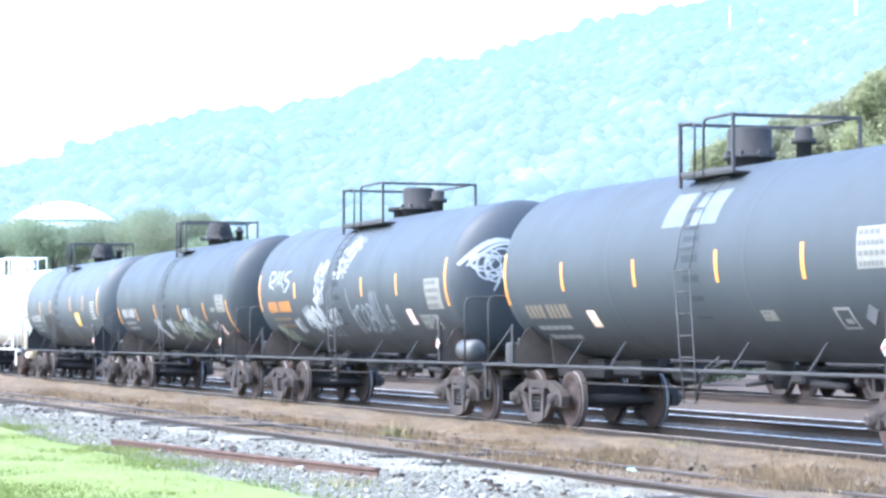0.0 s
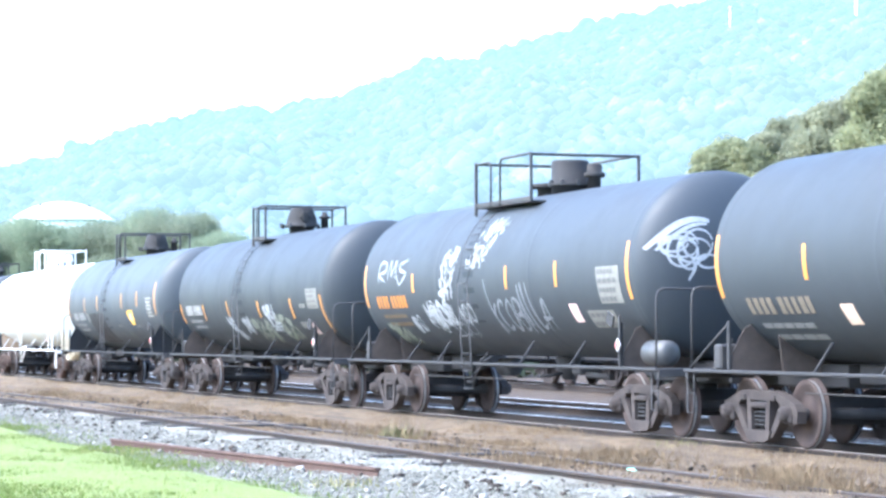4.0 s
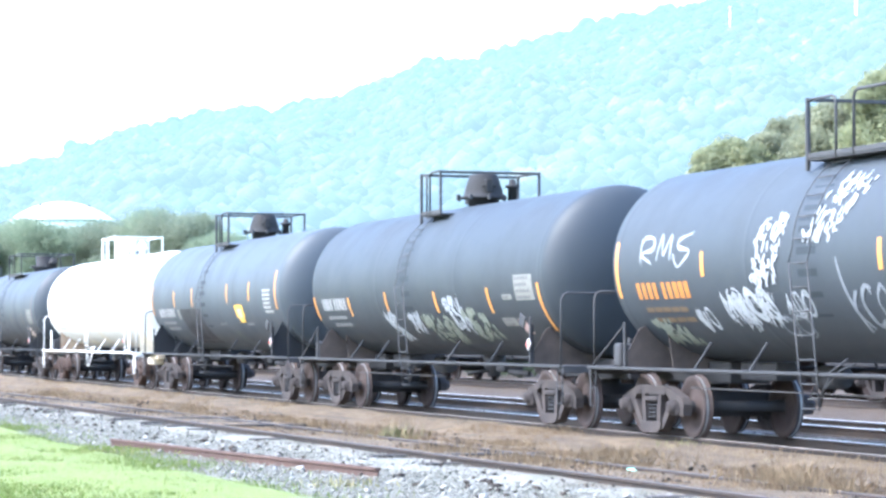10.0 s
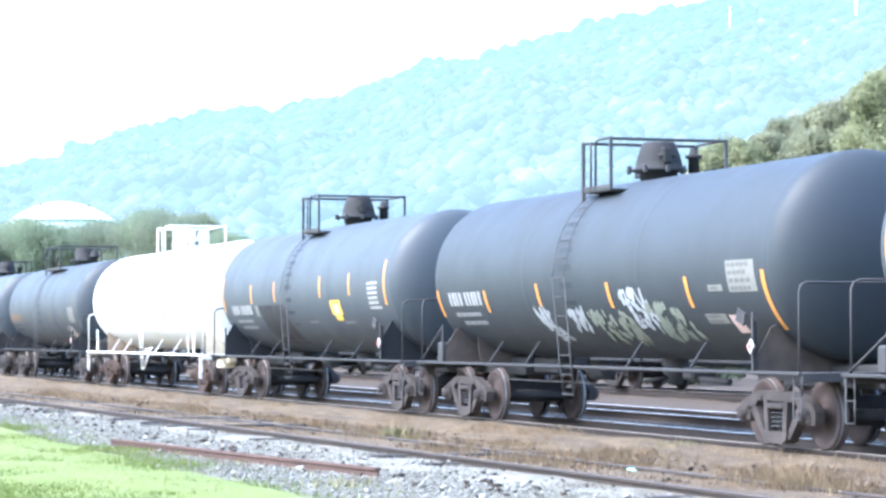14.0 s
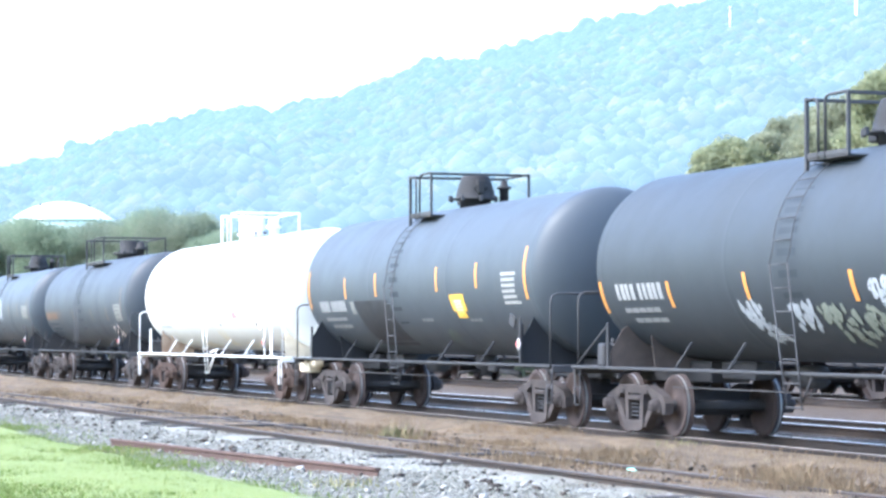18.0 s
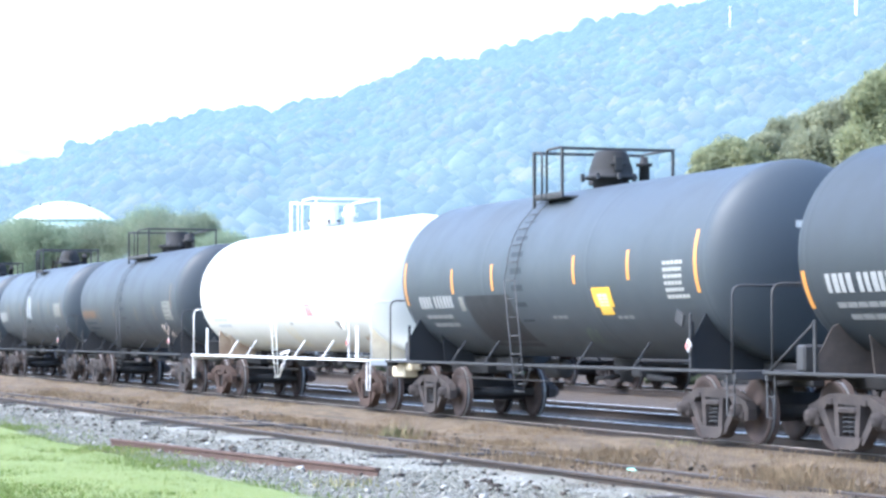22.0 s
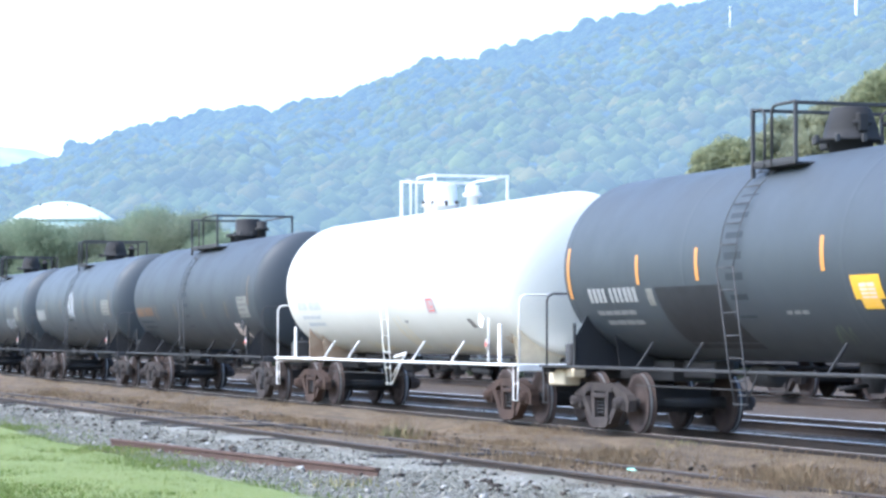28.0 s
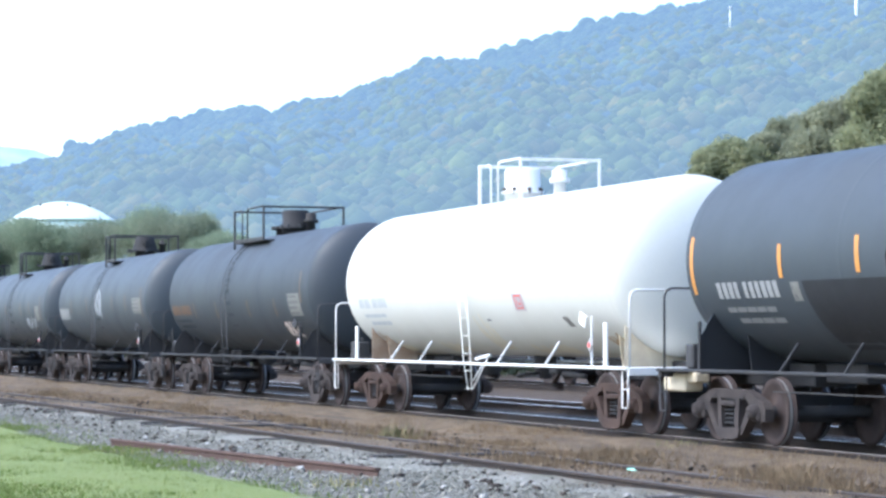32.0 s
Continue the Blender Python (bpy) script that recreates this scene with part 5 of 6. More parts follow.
def build_weeds():
    rng = np.random.default_rng(21)
    n = 90000
    x = -19.0 - 95.0 * rng.random(n) ** 1.2
    mid = np.array([siding(q) for q in x])
    y = mid - 0.66 + (LINE - 0.9 - mid + 0.66) * rng.random(n)
    patch = np.array([noise.noise((a * 0.35, b * 0.8, 2.0)) + 0.5 * noise.noise((a * 1.3, b * 1.5, 7.0)) for a, b in zip(x, y)])
    keep = patch > rng.uniform(-0.28, 0.62, n)
    x, y, patch, mid = x[keep], y[keep], patch[keep], mid[keep]
    h = rng.uniform(0.015, 0.045, len(x)) * (1 + 1.6 * np.clip(patch, 0, 1))
    blades("dry_weeds", np.stack([x, y, GROUND - 0.01 + 0.125 * np.clip((y - 13.9) / 0.7, 0, 1) + 0.055 * np.clip((2.1 - (y - mid)) / 0.9, 0, 1)], 1), h, 0.007, DRY, "dry brown weeds between the tracks", 22, 0.6, "weeds")
    # straw-coloured grass that leans on the inner side of the near siding rail
    n = 9000
    x = -20.0 - 60.0 * rng.random(n) ** 1.2
    clump = np.array([noise.noise((a * 0.9, 3.0, 1.0)) + 0.6 * noise.noise((a * 2.6, 1.0, 5.0)) for a in x])
    x = x[clump > rng.uniform(-0.1, 0.5, n)]
    y = np.array([siding(q) for q in x]) - 0.68 + rng.exponential(0.16, len(x))
    blades("straw_grass", np.stack([x, y, np.full(len(x), GROUND + 0.04)], 1), rng.uniform(0.05, 0.15, len(x)), 0.016, STRAW, "straw-coloured dry grass along the siding rail", 25, 0.8, "weeds")
    # taller tufts
    spots = [(-38.9, 12.1, 0.34, 260), (-38.2, 11.6, 0.25, 160), (-30.6, 11.6, 0.30, 260), (-29.4, 12.3, 0.34, 220), (-25.6, 12.6, 0.36, 260), (-23.9, 12.2, 0.40, 300), (-44.0, 12.4, 0.30, 200), (-47.5, 12.6, 0.26, 200), (-55.0, 12.6, 0.30, 200), (-33.4, 11.4, 0.30, 240), (-32.2, 13.6, 0.28, 200), (-50.2, 11.6, 0.24, 200), (-62.0, 11.6, 0.28, 200), (-70.0, 12.0, 0.3, 240), (-27.2, 13.9, 0.26, 180), (-35.6, 13.2, 0.24, 180)]
    p, hh = [], []
    for a, b, h0, m in spots:
        m = 4 * m
        q = rng.normal(0, 1, (m, 2)) * (0.60, 0.28)
        p += [(a + u, b + w, GROUND - 0.01) for u, w in q]
        hh += list(rng.uniform(0.15, 1.0, m) ** 1.7 * 0.8 * h0)
    for k in range(110):
        a = -21.0 - 62.0 * rng.random() ** 1.2
        b = siding(a) + 0.9 + (LINE - 2.0 - siding(a)) * rng.random()
        m = int(rng.uniform(60, 170))
        q = rng.normal(0, 1, (m, 2)) * (0.45, 0.16)
        p += [(a + u, min(b + w, LINE - 0.85), GROUND - 0.01 + 0.125 * min(1.0, max(0.0, (b + w - 13.9) / 0.7))) for u, w in q]
        hh += list(rng.uniform(0.2, 1.0, m) ** 1.5 * rng.uniform(0.07, 0.17))
    blades("weed_tufts", np.array(p), np.array(hh), 0.0042, STRAW, "tufts of tall dry weeds", 23, 0.5, "weeds")
    p, hh = [], []
    for a, b, h0, m in [(-38.3, 12.15, 0.30, 120), (-33.3, 14.9, 0.22, 120), (-28.9, 14.6, 0.16, 60), (-27.0, 8.0, 0.12, 90), (-35.2, 6.9, 0.12, 80)]:
        q = rng.normal(0, 1, (m, 2)) * (0.3, 0.2)
        p += [(a + u, b + w, GROUND - 0.01) for u, w in q]
        hh += list(rng.uniform(0.4, 1.1, m) * h0)
    blades("green_weeds", np.array(p), np.array(hh), 0.022, GREEN_WEED, "a few yellow-green weeds", 24, 0.5, "weeds")


build_grass()
build_weeds()

# a loose rail that lies in the gravel, and a scrap of green litter
ends = [(-37.9, 7.45), (-28.5, 8.80)]
solid("loose_rail", rail_shape([(ends[0][0] + (ends[1][0] - ends[0][0]) * k / 8, ends[0][1] + (ends[1][1] - ends[0][1]) * k / 8 + 0.02 * math.sin(k)) for k in range(9)], -0.07), [SPARE_RAIL, SPARE_RAIL], label="loose rusty rail lying in the gravel", category="rail")
s = Shape()
s.spin([(-0.09, 0.012), (-0.085, 0.032), (0.03, 0.032), (0.06, 0.012), (0.085, 0.012)], "x", 10)
solid("plastic_bottle", s, plain("green_plastic", (0.30, 0.62, 0.48), 0.25), (-28.1, 11.95, GROUND + 0.05), "crushed green plastic bottle in the weeds", "bottle", rz=20)


# ---------------------------------------------------------------- parked cars behind
def parked_car(x):
    car = thing("parked_wagon", (x, THIRD, 0), "dark low-sided wagon parked on the far track", "freight wagon", "parked wagons")
    part("deck", Shape().box((-7.2, -1.45, 1.05), (7.2, 1.45, 1.28), 0.02), DARK_STEEL, car)
    part("side_board", Shape().box((-7.2, -1.45, 1.284), (7.2, -1.38, 1.95), 0.01), DARK_STEEL, car)
    part("side_sill", Shape().box((-7.2, -1.5, 0.80), (7.2, -1.42, 1.05), 0.02), DARK_STEEL, car)
    part("centre_sill", Shape().box((-7.8, -0.3, 0.72), (7.8, 0.3, 1.04), 0.02), DARK_STEEL, car)
    part("brake_cylinder", Shape().spin([(-0.4, 0.02), (-0.4, 0.18), (0.4, 0.18), (0.4, 0.02)], "x", 12, (-1.5, -0.7, 0.75)), DARK_STEEL, car)
    for d in (-1, 1):
        for e in (-1, 1):
            part("sideframe", SIDE_ME[id(TRUCK)], None, car, at=pose(d * 5.4, e * 0.99, 0, 0, 0, 0 if e < 0 else 180))
        part("truck_bolster", BOLSTER_ME, None, car, at=pose(d * 5.4, 0, 0))
        for q in (-0.889, 0.889):
            ax = part("wheelset", AXLE_ME, None, car, at=pose(d * 5.4 + q, 0, WHEEL_R))
            for e in (-1, 1):
                part("wheel", WHEEL_ME, None, ax, at=pose(0, e * 0.755, 0, 0, 0, 0 if e < 0 else 180))


for k in range(6):
    parked_car(-45.6 - 15.9 * k)


# ---------------------------------------------------------------- hill and far ridge
FWD = 18.686
HORIZON = 595.5


def heading(px):
    return radians(FWD) + math.atan((px - 784.0) / 4400.0)


CREST = [(-400, 330), (0, 310), (108, 291), (128, 270), (170, 265), (202, 247), (240, 232), (285, 231), (329, 219), (374, 207), (450, 195), (490, 214), (520, 190), (598, 182), (643, 168), (696, 148), (768, 114), (848, 110), (902, 92), (955, 78), (1000, 65), (1045, 47), (1125, 37), (1170, 24), (1280, 10), (1400, -12), (1568, -45), (2200, -90)]


def crest(th, far=1500.0):
    px = 784.0 + 4400.0 * math.tan(th - radians(FWD))
    y = np.interp(px, [p for p, _ in CREST], [q for _, q in CREST])
    return (HORIZON - 3.0 - y) / 4400.0 * far


def foliage(name, colours, haze_glow, strength, scale=0.02, swing=((0.15, 0.2, 0.25), (1.15, 1.0, 0.75))):
    """Woods in the distance; bluish emission stands in for the haze between."""
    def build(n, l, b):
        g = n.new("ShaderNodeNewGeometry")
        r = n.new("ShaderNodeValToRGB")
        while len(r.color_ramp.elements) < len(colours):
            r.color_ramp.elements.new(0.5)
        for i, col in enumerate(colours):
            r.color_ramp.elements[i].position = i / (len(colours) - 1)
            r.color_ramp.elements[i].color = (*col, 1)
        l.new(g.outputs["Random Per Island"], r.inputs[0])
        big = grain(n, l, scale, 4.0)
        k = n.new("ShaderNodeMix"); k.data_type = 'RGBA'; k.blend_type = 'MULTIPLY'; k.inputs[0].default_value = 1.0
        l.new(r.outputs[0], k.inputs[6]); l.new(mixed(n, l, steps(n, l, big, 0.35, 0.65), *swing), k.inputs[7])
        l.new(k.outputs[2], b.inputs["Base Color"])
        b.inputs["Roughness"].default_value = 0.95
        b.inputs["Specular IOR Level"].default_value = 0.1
        b.inputs["Emission Color"].default_value = (*haze_glow, 1)
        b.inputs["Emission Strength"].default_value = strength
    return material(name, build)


def hill_z(th, q, far=1500.0):
    top = crest(th, far)
    base = 0.10 * top + 4.0
    z = base + (top - base) * (q ** 0.85)
    return z + 10.0 * (1 - q) * q * 4 * noise.noise((th * 25.0, q * 3.0, 0.5))


def ball(level):
    bm = bmesh.new()
    bmesh.ops.create_icosphere(bm, subdivisions=level, radius=1.0)
    v = [tuple(p.co) for p in bm.verts]
    f = [tuple(p.index for p in q.verts) for q in bm.faces]
    bm.free()
    return v, f


def build_hill():
    rng = np.random.default_rng(5)
    s = Shape()
    A, B = 60, 24
    v = []
    ths = np.linspace(heading(-900), heading(2400), A)
    for th in ths:
        for j in range(B):
            q = j / (B - 1)
            rho = 480.0 + 1020.0 * q
            v.append((-rho * math.cos(th), rho * math.sin(th), hill_z(th, q)))
        v.append((-1900 * math.cos(th), 1900 * math.sin(th), 0.0))
    m = B + 1
    s.add(v, [(i * m + j, (i + 1) * m + j, (i + 1) * m + j + 1, i * m + j + 1) for i in range(A - 1) for j in range(m - 1)], 0, True)
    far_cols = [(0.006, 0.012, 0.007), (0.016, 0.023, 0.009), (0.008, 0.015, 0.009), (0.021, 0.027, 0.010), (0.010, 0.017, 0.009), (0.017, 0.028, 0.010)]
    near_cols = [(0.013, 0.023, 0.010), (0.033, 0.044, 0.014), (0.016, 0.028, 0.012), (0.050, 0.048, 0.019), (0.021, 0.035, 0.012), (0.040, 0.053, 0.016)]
    # emission paints in the haze: bluer and stronger on the upper slope
    woods = foliage("haze_glow_woods", far_cols, (0.35, 0.53, 0.78), 0.243, scale=0.045, swing=((0.25, 0.3, 0.35), (1.8, 1.65, 1.15)))
    lower = foliage("lower_haze_glow_woods", near_cols, (0.365, 0.52, 0.70), 0.22, scale=0.04, swing=((0.3, 0.35, 0.4), (1.6, 1.45, 1.05)))
    solid("backdrop_hill", s, woods, label="wooded hill behind the yard with blue haze in its colour", category="hill", kind="structure", fix=False)
    # the two greens, each with its haze emission, mingle over the middle of the slope
    for name, n, q0, q1, mat, level, label in (("hill_woods", 16000, 0.1, 1.0, woods, 1, "dense summer woods on the upper hill with blue haze in their colour"), ("crest_woods", 1000, 1.0, 1.0, woods, 2, "trees along the crest of the hill"), ("slope_woods", 15000, 0.0, 0.9, lower, 1, "paler green woods on the lower slope")):
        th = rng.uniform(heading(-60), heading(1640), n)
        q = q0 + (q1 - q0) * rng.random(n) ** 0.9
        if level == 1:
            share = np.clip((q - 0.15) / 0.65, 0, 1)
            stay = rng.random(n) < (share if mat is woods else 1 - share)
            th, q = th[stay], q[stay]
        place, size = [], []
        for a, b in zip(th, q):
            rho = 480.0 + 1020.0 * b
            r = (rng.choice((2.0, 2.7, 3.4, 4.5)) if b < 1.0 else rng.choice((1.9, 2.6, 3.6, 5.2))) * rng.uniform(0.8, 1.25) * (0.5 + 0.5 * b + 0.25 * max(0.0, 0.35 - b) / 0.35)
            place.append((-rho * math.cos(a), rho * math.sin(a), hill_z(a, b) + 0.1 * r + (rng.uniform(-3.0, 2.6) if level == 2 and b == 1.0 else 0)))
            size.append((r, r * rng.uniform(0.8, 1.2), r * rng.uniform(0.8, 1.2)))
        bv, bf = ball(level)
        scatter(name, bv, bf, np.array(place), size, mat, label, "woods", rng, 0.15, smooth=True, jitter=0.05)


build_hill()


def far_ridge():
    s = Shape()
    v = []
    for i in range(30):
        th = heading(-700 + 1000 * i / 29)
        y = np.interp(-700 + 1000 * i / 29, [-700, -60, 0, 60, 130, 300], [258, 258, 262, 268, 292, 330])
        for j, (rho, k) in enumerate(((2300, 0.0), (2900, 1.0), (3400, 0.0))):
            v.append((-rho * math.cos(th), rho * math.sin(th), k * (HORIZON - y) / 4400 * 2900 + 3.0 * noise.noise((i * 1.7, 0, 0))))
    s.add(v, [(i * 3 + j, (i + 1) * 3 + j, (i + 1) * 3 + j + 1, i * 3 + j + 1) for i in range(29) for j in range(2)], 0, True)
    # the ridge's pale blue emission is painted haze, stronger than the hill's
    solid("backdrop_ridge", s, foliage("haze_glow_far_woods", [(0.06, 0.10, 0.06), (0.09, 0.12, 0.07)], (0.55, 0.78, 0.98), 0.34), label="far ridge paled by haze in its colour", category="hill", kind="structure", fix=False)


far_ridge()


# ---------------------------------------------------------------- trees
LEAF_V = [(-0.5, -0.35, 0.05), (0.1, -0.5, 0.0), (0.5, 0.0, -0.08), (0.15, 0.5, 0.06), (-0.45, 0.3, -0.05)]
LEAF_F = [(0, 1, 2, 3, 4)]
# leaf colours are paled well beyond foliage, to paint in the haze
LEAVES = [island("tree_leaves_green", [(0.24, 0.30, 0.20), (0.295, 0.35, 0.23), (0.21, 0.27, 0.18), (0.33, 0.37, 0.255)], thin=0.47), island("tree_leaves_dull", [(0.235, 0.275, 0.195), (0.285, 0.32, 0.22), (0.21, 0.25, 0.175), (0.32, 0.34, 0.245)], thin=0.47)]
OLIVE = [island("olive_leaves", [(0.31, 0.335, 0.195), (0.35, 0.365, 0.21), (0.285, 0.315, 0.19), (0.37, 0.375, 0.225)], thin=0.5), island("grey_olive_leaves", [(0.295, 0.31, 0.205), (0.33, 0.34, 0.225), (0.27, 0.29, 0.195), (0.35, 0.35, 0.23)], thin=0.5)]
BARK = worn("grey_brown_bark", (0.07, 0.055, 0.042), (0.13, 0.11, 0.09), 0.95, amount=0.7, scale=3.0)


def tree_kind(seed, leaf_mat, n=34000, spread=0.42, leaf=0.0115):
    """A tree of unit height: tapered trunk with limbs, crown of leaf clumps in uneven lobes."""
    rng = np.random.default_rng(seed)
    trunk = Shape()
    bend = rng.uniform(-0.03, 0.03, 2)
    trunk_pts = [(bend[0] * t, bend[1] * t, t * 0.72) for t in (0, 0.3, 0.6, 1.0)]
    for i in range(3):
        r0 = 0.026 * (1 - i * 0.28)
        trunk.tube([trunk_pts[i], trunk_pts[i + 1]], r0, 8)
    lobes = []
    for k in range(11):
        a = rng.uniform(0, 2 * np.pi)
        h = rng.uniform(0.34, 0.90)
        d = spread * rng.uniform(0.25, 0.9) * math.sin(min(1.0, (1.05 - h) / 0.5) * math.pi / 2)
        c = np.array((d * math.cos(a), d * math.sin(a), h))
        lobes.append((c, rng.uniform(0.10, 0.19)))
        trunk.tube([(bend[0] * 0.5, bend[1] * 0.5, 0.25 + 0.3 * h * rng.random()), tuple(c * (0.55, 0.55, 0.8)), tuple(c)], 0.009, 5)
    lobes.append((np.array((0, 0, 0.86)), 0.14))
    place = []
    for c, r in lobes:
        m = n // len(lobes)
        d = rng.normal(0, 1, (m, 3))
        d /= np.linalg.norm(d, axis=1)[:, None]
        place.append(c + d * r * (rng.random((m, 1)) ** 0.4) * (1.1, 1.1, 0.85) * rng.uniform(0.8, 1.15, (m, 1)))
    place = np.concatenate(place)
    crown = scatter("crown", LEAF_V, LEAF_F, place, rng.uniform(0.5, 1.2, (len(place), 1)) * leaf * np.ones(3), leaf_mat, "", "", rng, 1.4, jitter=0.25)
    me = crown.data
    bpy.data.objects.remove(crown)
    return trunk.mesh("trunk", BARK), me


KINDS = [tree_kind(3, LEAVES[0]), tree_kind(4, LEAVES[1]), tree_kind(5, LEAVES[0], spread=0.5), tree_kind(6, LEAVES[1], spread=0.36)]


def tree(px, dist, height, kind, label="leafy broadleaf tree in full summer leaf", width=1.0):
    th = heading(px)
    ob = thing("tree", (-dist * math.cos(th), dist * math.sin(th), GROUND - 0.05), label, "tree", "trees behind the yard")
    trunk, crown = KINDS[kind]
    rz = (px * 37.0) % 360
    for nm, me in (("trunk", trunk), ("crown", crown)):
        q = part(nm, me, None, ob, at=pose(0, 0, 0, 0, 0, rz))
        q.scale = (height * width, height * width, height)
    return ob


for px, dist, top, kind in ((-40, 300, 395, 0), (10, 320, 392, 1), (48, 300, 379, 0), (90, 290, 390, 2), (135, 300, 391, 1), (180, 295, 388, 3), (225, 288, 378, 1), (268, 285, 370, 2), (308, 280, 368, 1), (345, 276, 372, 3), (385, 270, 402, 0), (430, 265, 412, 2), (480, 260, 420, 1), (540, 250, 430, 0)):
    tree(px, dist, EYE.z + (HORIZON - top) / 4400 * dist, kind)


def lobed_tree(px, dist, lobes, leaf_mat, seed, label):
    """A broad tree built lobe by lobe: each lobe is its offset across the view, its height and its radius in metres."""
    rng = np.random.default_rng(seed)
    th = heading(px)
    ob = thing("tree", (-dist * math.cos(th), dist * math.sin(th), GROUND - 0.05), label, "tree", "trees behind the yard")
    across = np.array((math.sin(th), math.cos(th), 0.0))
    trunk = Shape()
    high = max(h for _, h, _ in lobes)
    for a, b, r in ((0.0, 0.25, 0.24), (0.25, 0.5, 0.19), (0.5, 0.72, 0.13)):
        trunk.tube([(0.1 * a, 0, a * high), (0.1 * b, 0, b * high)], r, 8)
    place = []
    for off, h, r in lobes:
        deep = rng.uniform(-1.0, 1.0) * r
        c = across * off + np.array((-math.cos(th), math.sin(th), 0.0)) * deep + np.array((0, 0, h - r))
        trunk.tube([(0, 0, 0.45 * (h - r)), tuple(c * (0.5, 0.5, 0.8)), tuple(c)], 0.07, 5)
        for k in range(13):
            # sub-clumps make the outline uneven
            d = rng.normal(0, 1, 3)
            d /= np.linalg.norm(d)
            cc = c + d * (1.0, 1.0, 0.8) * r * 0.62
            m = int(300 * r)
            e = rng.normal(0, 1, (m, 3))
            e /= np.linalg.norm(e, axis=1)[:, None]
            place.append(cc + e * (r * rng.uniform(0.4, 0.62)) * rng.random((m, 1)) ** 0.45)
    place = np.concatenate(place)
    part("trunk", trunk, BARK, ob)
    crown = scatter("crown", LEAF_V, LEAF_F, place, rng.uniform(0.5, 1.2, (len(place), 1)) * 0.16 * np.ones(3), leaf_mat, "", "", rng, 1.4, jitter=0.25)
    crown.parent = ob
    return ob


# offsets and heights that give the three rounded masses over the train's roofline
lobed_tree(1284, 150, [(-1.8, 12.2, 1.2), (-0.9, 13.2, 1.4), (0.2, 13.8, 1.6), (1.2, 13.5, 1.5), (2.0, 12.9, 1.4), (2.6, 12.0, 1.2), (-1.0, 11.6, 2.2), (0.6, 12.4, 2.4), (1.6, 11.6, 2.3), (0.0, 9.6, 3.2)], OLIVE[0], 31, "rounded olive-green tree beyond the tracks")
lobed_tree(1402, 152, [(-1.4, 14.3, 1.2), (-0.6, 15.2, 1.3), (0.5, 15.4, 1.4), (1.4, 14.8, 1.3), (-0.8, 13.5, 2.1), (0.9, 13.7, 2.2), (-0.9, 11.4, 2.9), (1.2, 11.8, 3.0)], OLIVE[1], 32, "tall grey-olive tree beyond the tracks")
lobed_tree(1494, 146, [(-1.3, 15.2, 1.3), (-0.4, 15.7, 1.5), (0.8, 15.7, 1.6), (1.9, 16.0, 1.4), (-1.5, 14.4, 1.9), (-0.6, 14.9, 2.2), (0.9, 15.2, 2.4), (-1.2, 12.9, 2.8), (-0.8, 12.0, 3.2), (1.6, 13.2, 3.2)], OLIVE[1], 33, "tall grey-olive tree beyond the tracks")
lobed_tree(1580, 140, [(-1.2, 15.9, 1.3), (-0.3, 16.7, 1.5), (0.9, 17.3, 1.7), (-0.9, 14.9, 2.2), (1.0, 15.4, 2.6), (0.0, 13.2, 3.4)], OLIVE[0], 34, "tall olive-green tree beyond the tracks")
lobed_tree(1442, 158, [(0.0, 14.4, 1.8), (-1.0, 13.6, 2.0), (1.1, 14.0, 2.0), (0.0, 11.8, 3.2)], OLIVE[1], 35, "grey-olive tree beyond the tracks")
lobed_tree(1340, 160, [(-0.8, 11.4, 1.8), (0.7, 12.0, 1.8), (0.0, 10.2, 2.8)], OLIVE[1], 36, "grey-olive tree beyond the tracks")
lobed_tree(1216, 156, [(-0.8, 10.2, 1.4), (0.5, 10.9, 1.4), (0.0, 9.4, 2.2)], OLIVE[0], 37, "olive-green tree beyond the tracks")
for px, dist, top, kind, width in ((1185, 165, 352, 1, 0.6), (1110, 168, 362, 0, 0.6), (1040, 170, 372, 2, 0.7)):
    tree(px, dist, EYE.z + (HORIZON - top) / 4400 * dist, kind, "olive-green tree beyond the tracks", width)


SCRUB = island("dark_scrub_leaves", [(0.06, 0.075, 0.045), (0.09, 0.105, 0.065), (0.075, 0.09, 0.055)], thin=0.2)


def hedge():
    """Low scrub along the far edge of the yard."""
    rng = np.random.default_rng(77)
    spots = []
    for k in range(150):
        x = -250.0 + 230.0 * k / 150 + rng.uniform(-1, 1)
        spots.append((x, 37.0 + rng.uniform(-2.0, 5.0), rng.uniform(1.2, 2.2)))
    place = []
    for x, y, h in spots:
        d = rng.normal(0, 1, (260, 3))
        d /= np.linalg.norm(d, axis=1)[:, None]
        r = rng.random((260, 1)) ** 0.4
        place.append(np.array((x, y, h * 0.5)) + d * r * (1.5, 1.2, 0.62 * h))
    place = np.concatenate(place)
    place[:, 2] = np.maximum(place[:, 2], GROUND)
    scatter("scrub", LEAF_V, LEAF_F, place, rng.uniform(0.5, 1.2, (len(place), 1)) * 0.30 * np.ones(3), SCRUB, "low dark scrub along the yard's far edge", "shrubs", rng, 1.4, jitter=0.25)


hedge()


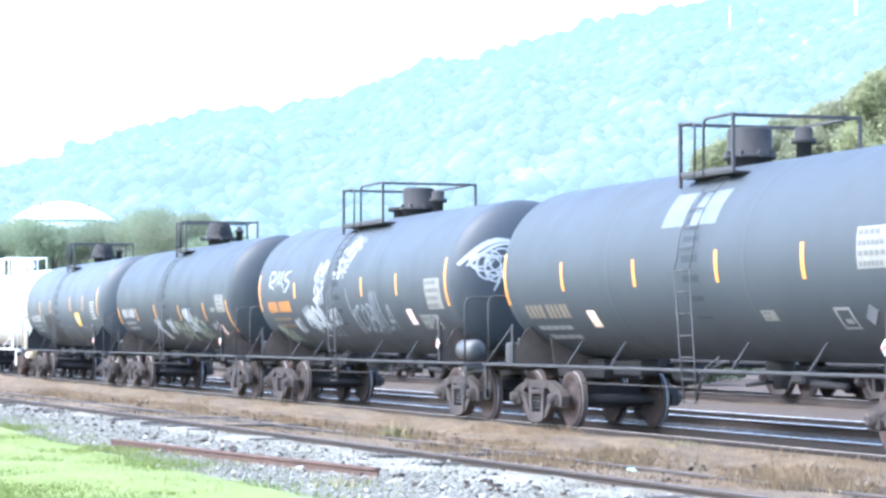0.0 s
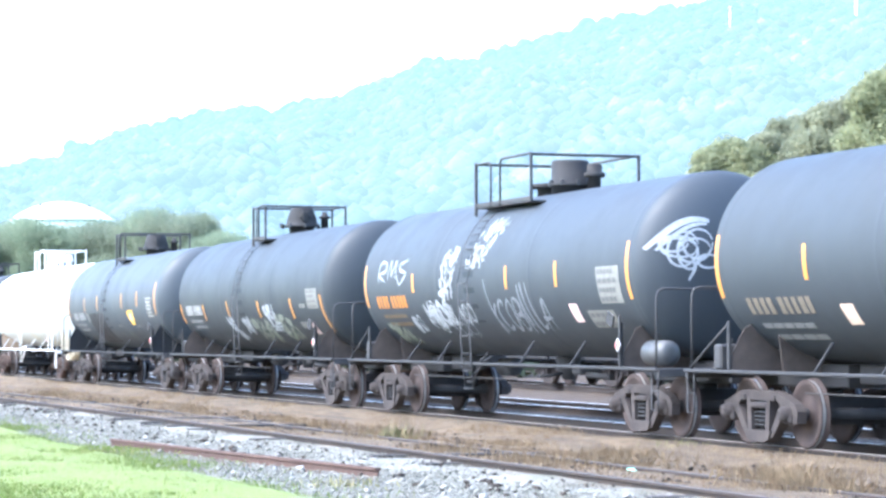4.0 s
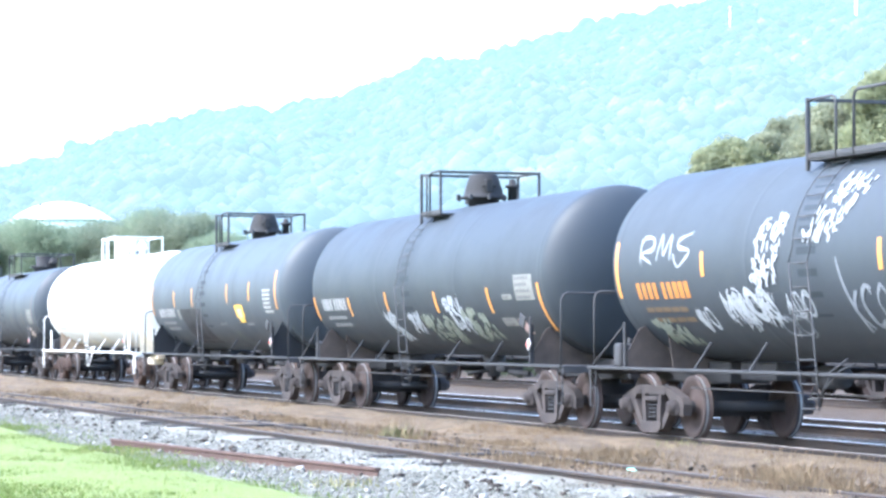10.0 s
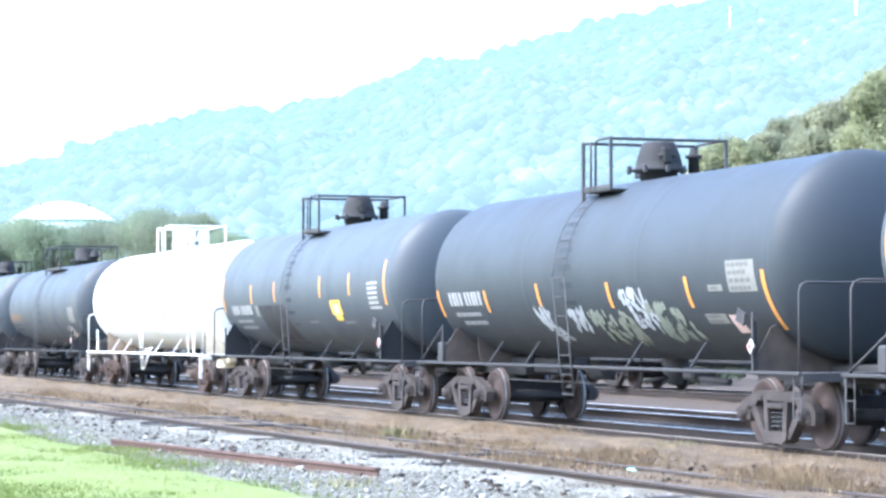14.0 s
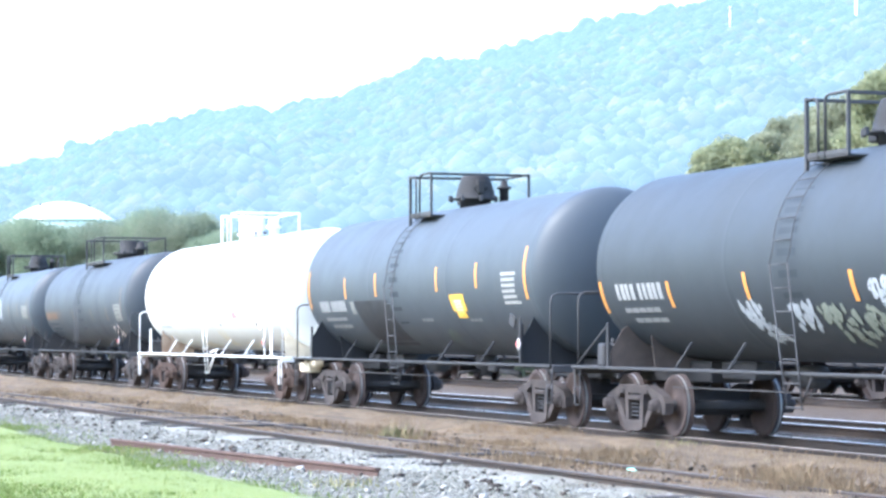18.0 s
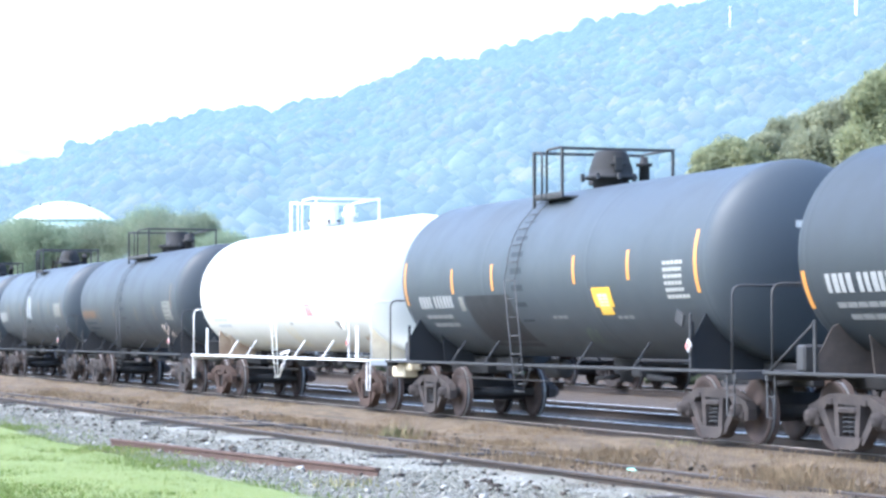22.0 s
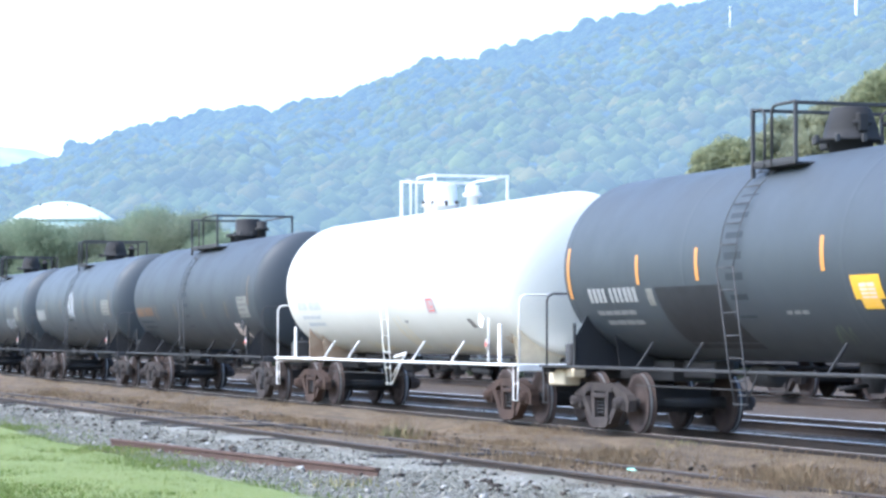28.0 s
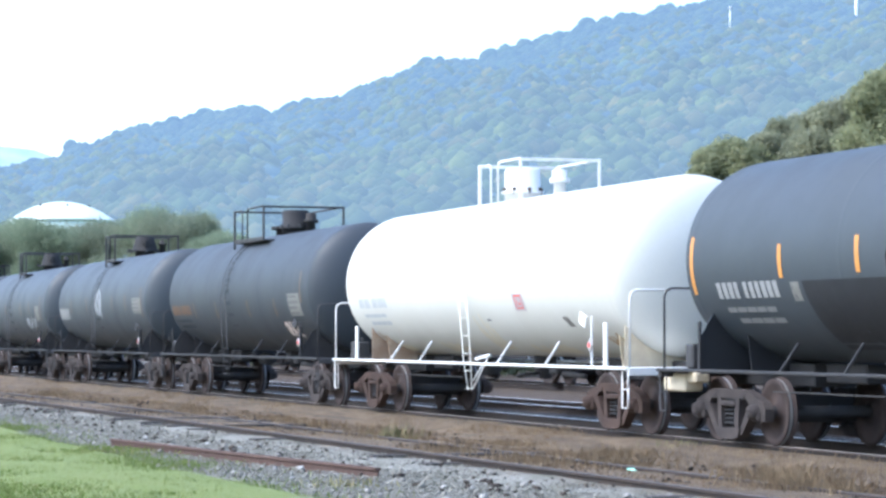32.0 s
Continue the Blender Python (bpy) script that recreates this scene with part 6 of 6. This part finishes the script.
# ---------------------------------------------------------------- storage tank with a domed roof, poles on the crest
th = heading(110)
tank = thing("water_tank", (-360 * math.cos(th), 360 * math.sin(th), GROUND), "round white water tank with a shallow dome roof", "water tank")
part("tank_wall", Shape().spin([(0.0, 0.1), (0.0, 7.25), (18.2, 7.25), (18.2, 0.1)], "z", 64), plain("pale_green_white_steel", (0.55, 0.66, 0.60), 0.5, 0.06, 0.5), tank)
prof = [(18.05, 7.35), (18.05, 7.5), (18.25, 7.5)] + [(18.25 + 2.7 * (1 - (q / 7.5) ** 2), q) for q in np.linspace(7.4, 0.05, 12)]
part("dome_roof", Shape().spin(prof, "z", 64), plain("white_roof_paint", (0.62, 0.70, 0.66), 0.5, 0.08, 0.5), tank)
for k in range(6):
    a = 2 * math.pi * k / 6
    part("roof_vent", Shape().box((-0.15, -0.15, 0), (0.15, 0.15, 0.5), 0.03), FRAME, tank, at=pose(4.0 * math.cos(a), 4.0 * math.sin(a), 18.25 + 1.75))
for px, y0, rho in ((1518, 44, 915), (1294, 40, 980)):
    th = heading(px)
    z = (HORIZON - y0) / 4400 * rho
    ob = thing("mast", (-rho * math.cos(th), rho * math.sin(th), z - 3.0), "tall pale mast on the wooded crest", "mast")
    part("shaft", Shape().spin([(0, 0.6 if px > 1400 else 0.35), (15 if px > 1400 else 9.5, 0.5 if px > 1400 else 0.22)], "z", 10), plain("pale_mast_paint", (0.75, 0.77, 0.78), 0.5, 0.05), ob)
    part("cap", Shape().spin([(0, 0.7), (0.8, 0.5)], "z", 10), plain("mast_cap", (0.6, 0.6, 0.6), 0.5, 0.05), ob, at=pose(0, 0, 15 if px > 1400 else 9.5))


# ---------------------------------------------------------------- the train rolls
def motions():
    for car in CARS:
        x0, y0, z0 = car.location
        walk(car, [(0.5 * k, pose(x0 + travelled(0.5 * k), y0, z0)) for k in range(65)])
    for axle in ROLLERS:
        turn = axle.matrix_basis.translation.copy()
        walk(axle, [(0.25 * k, pose(turn.x, turn.y, turn.z, 0, math.degrees(travelled(0.25 * k) / WHEEL_R) % 360.0, 0)) for k in range(129)])


motions()
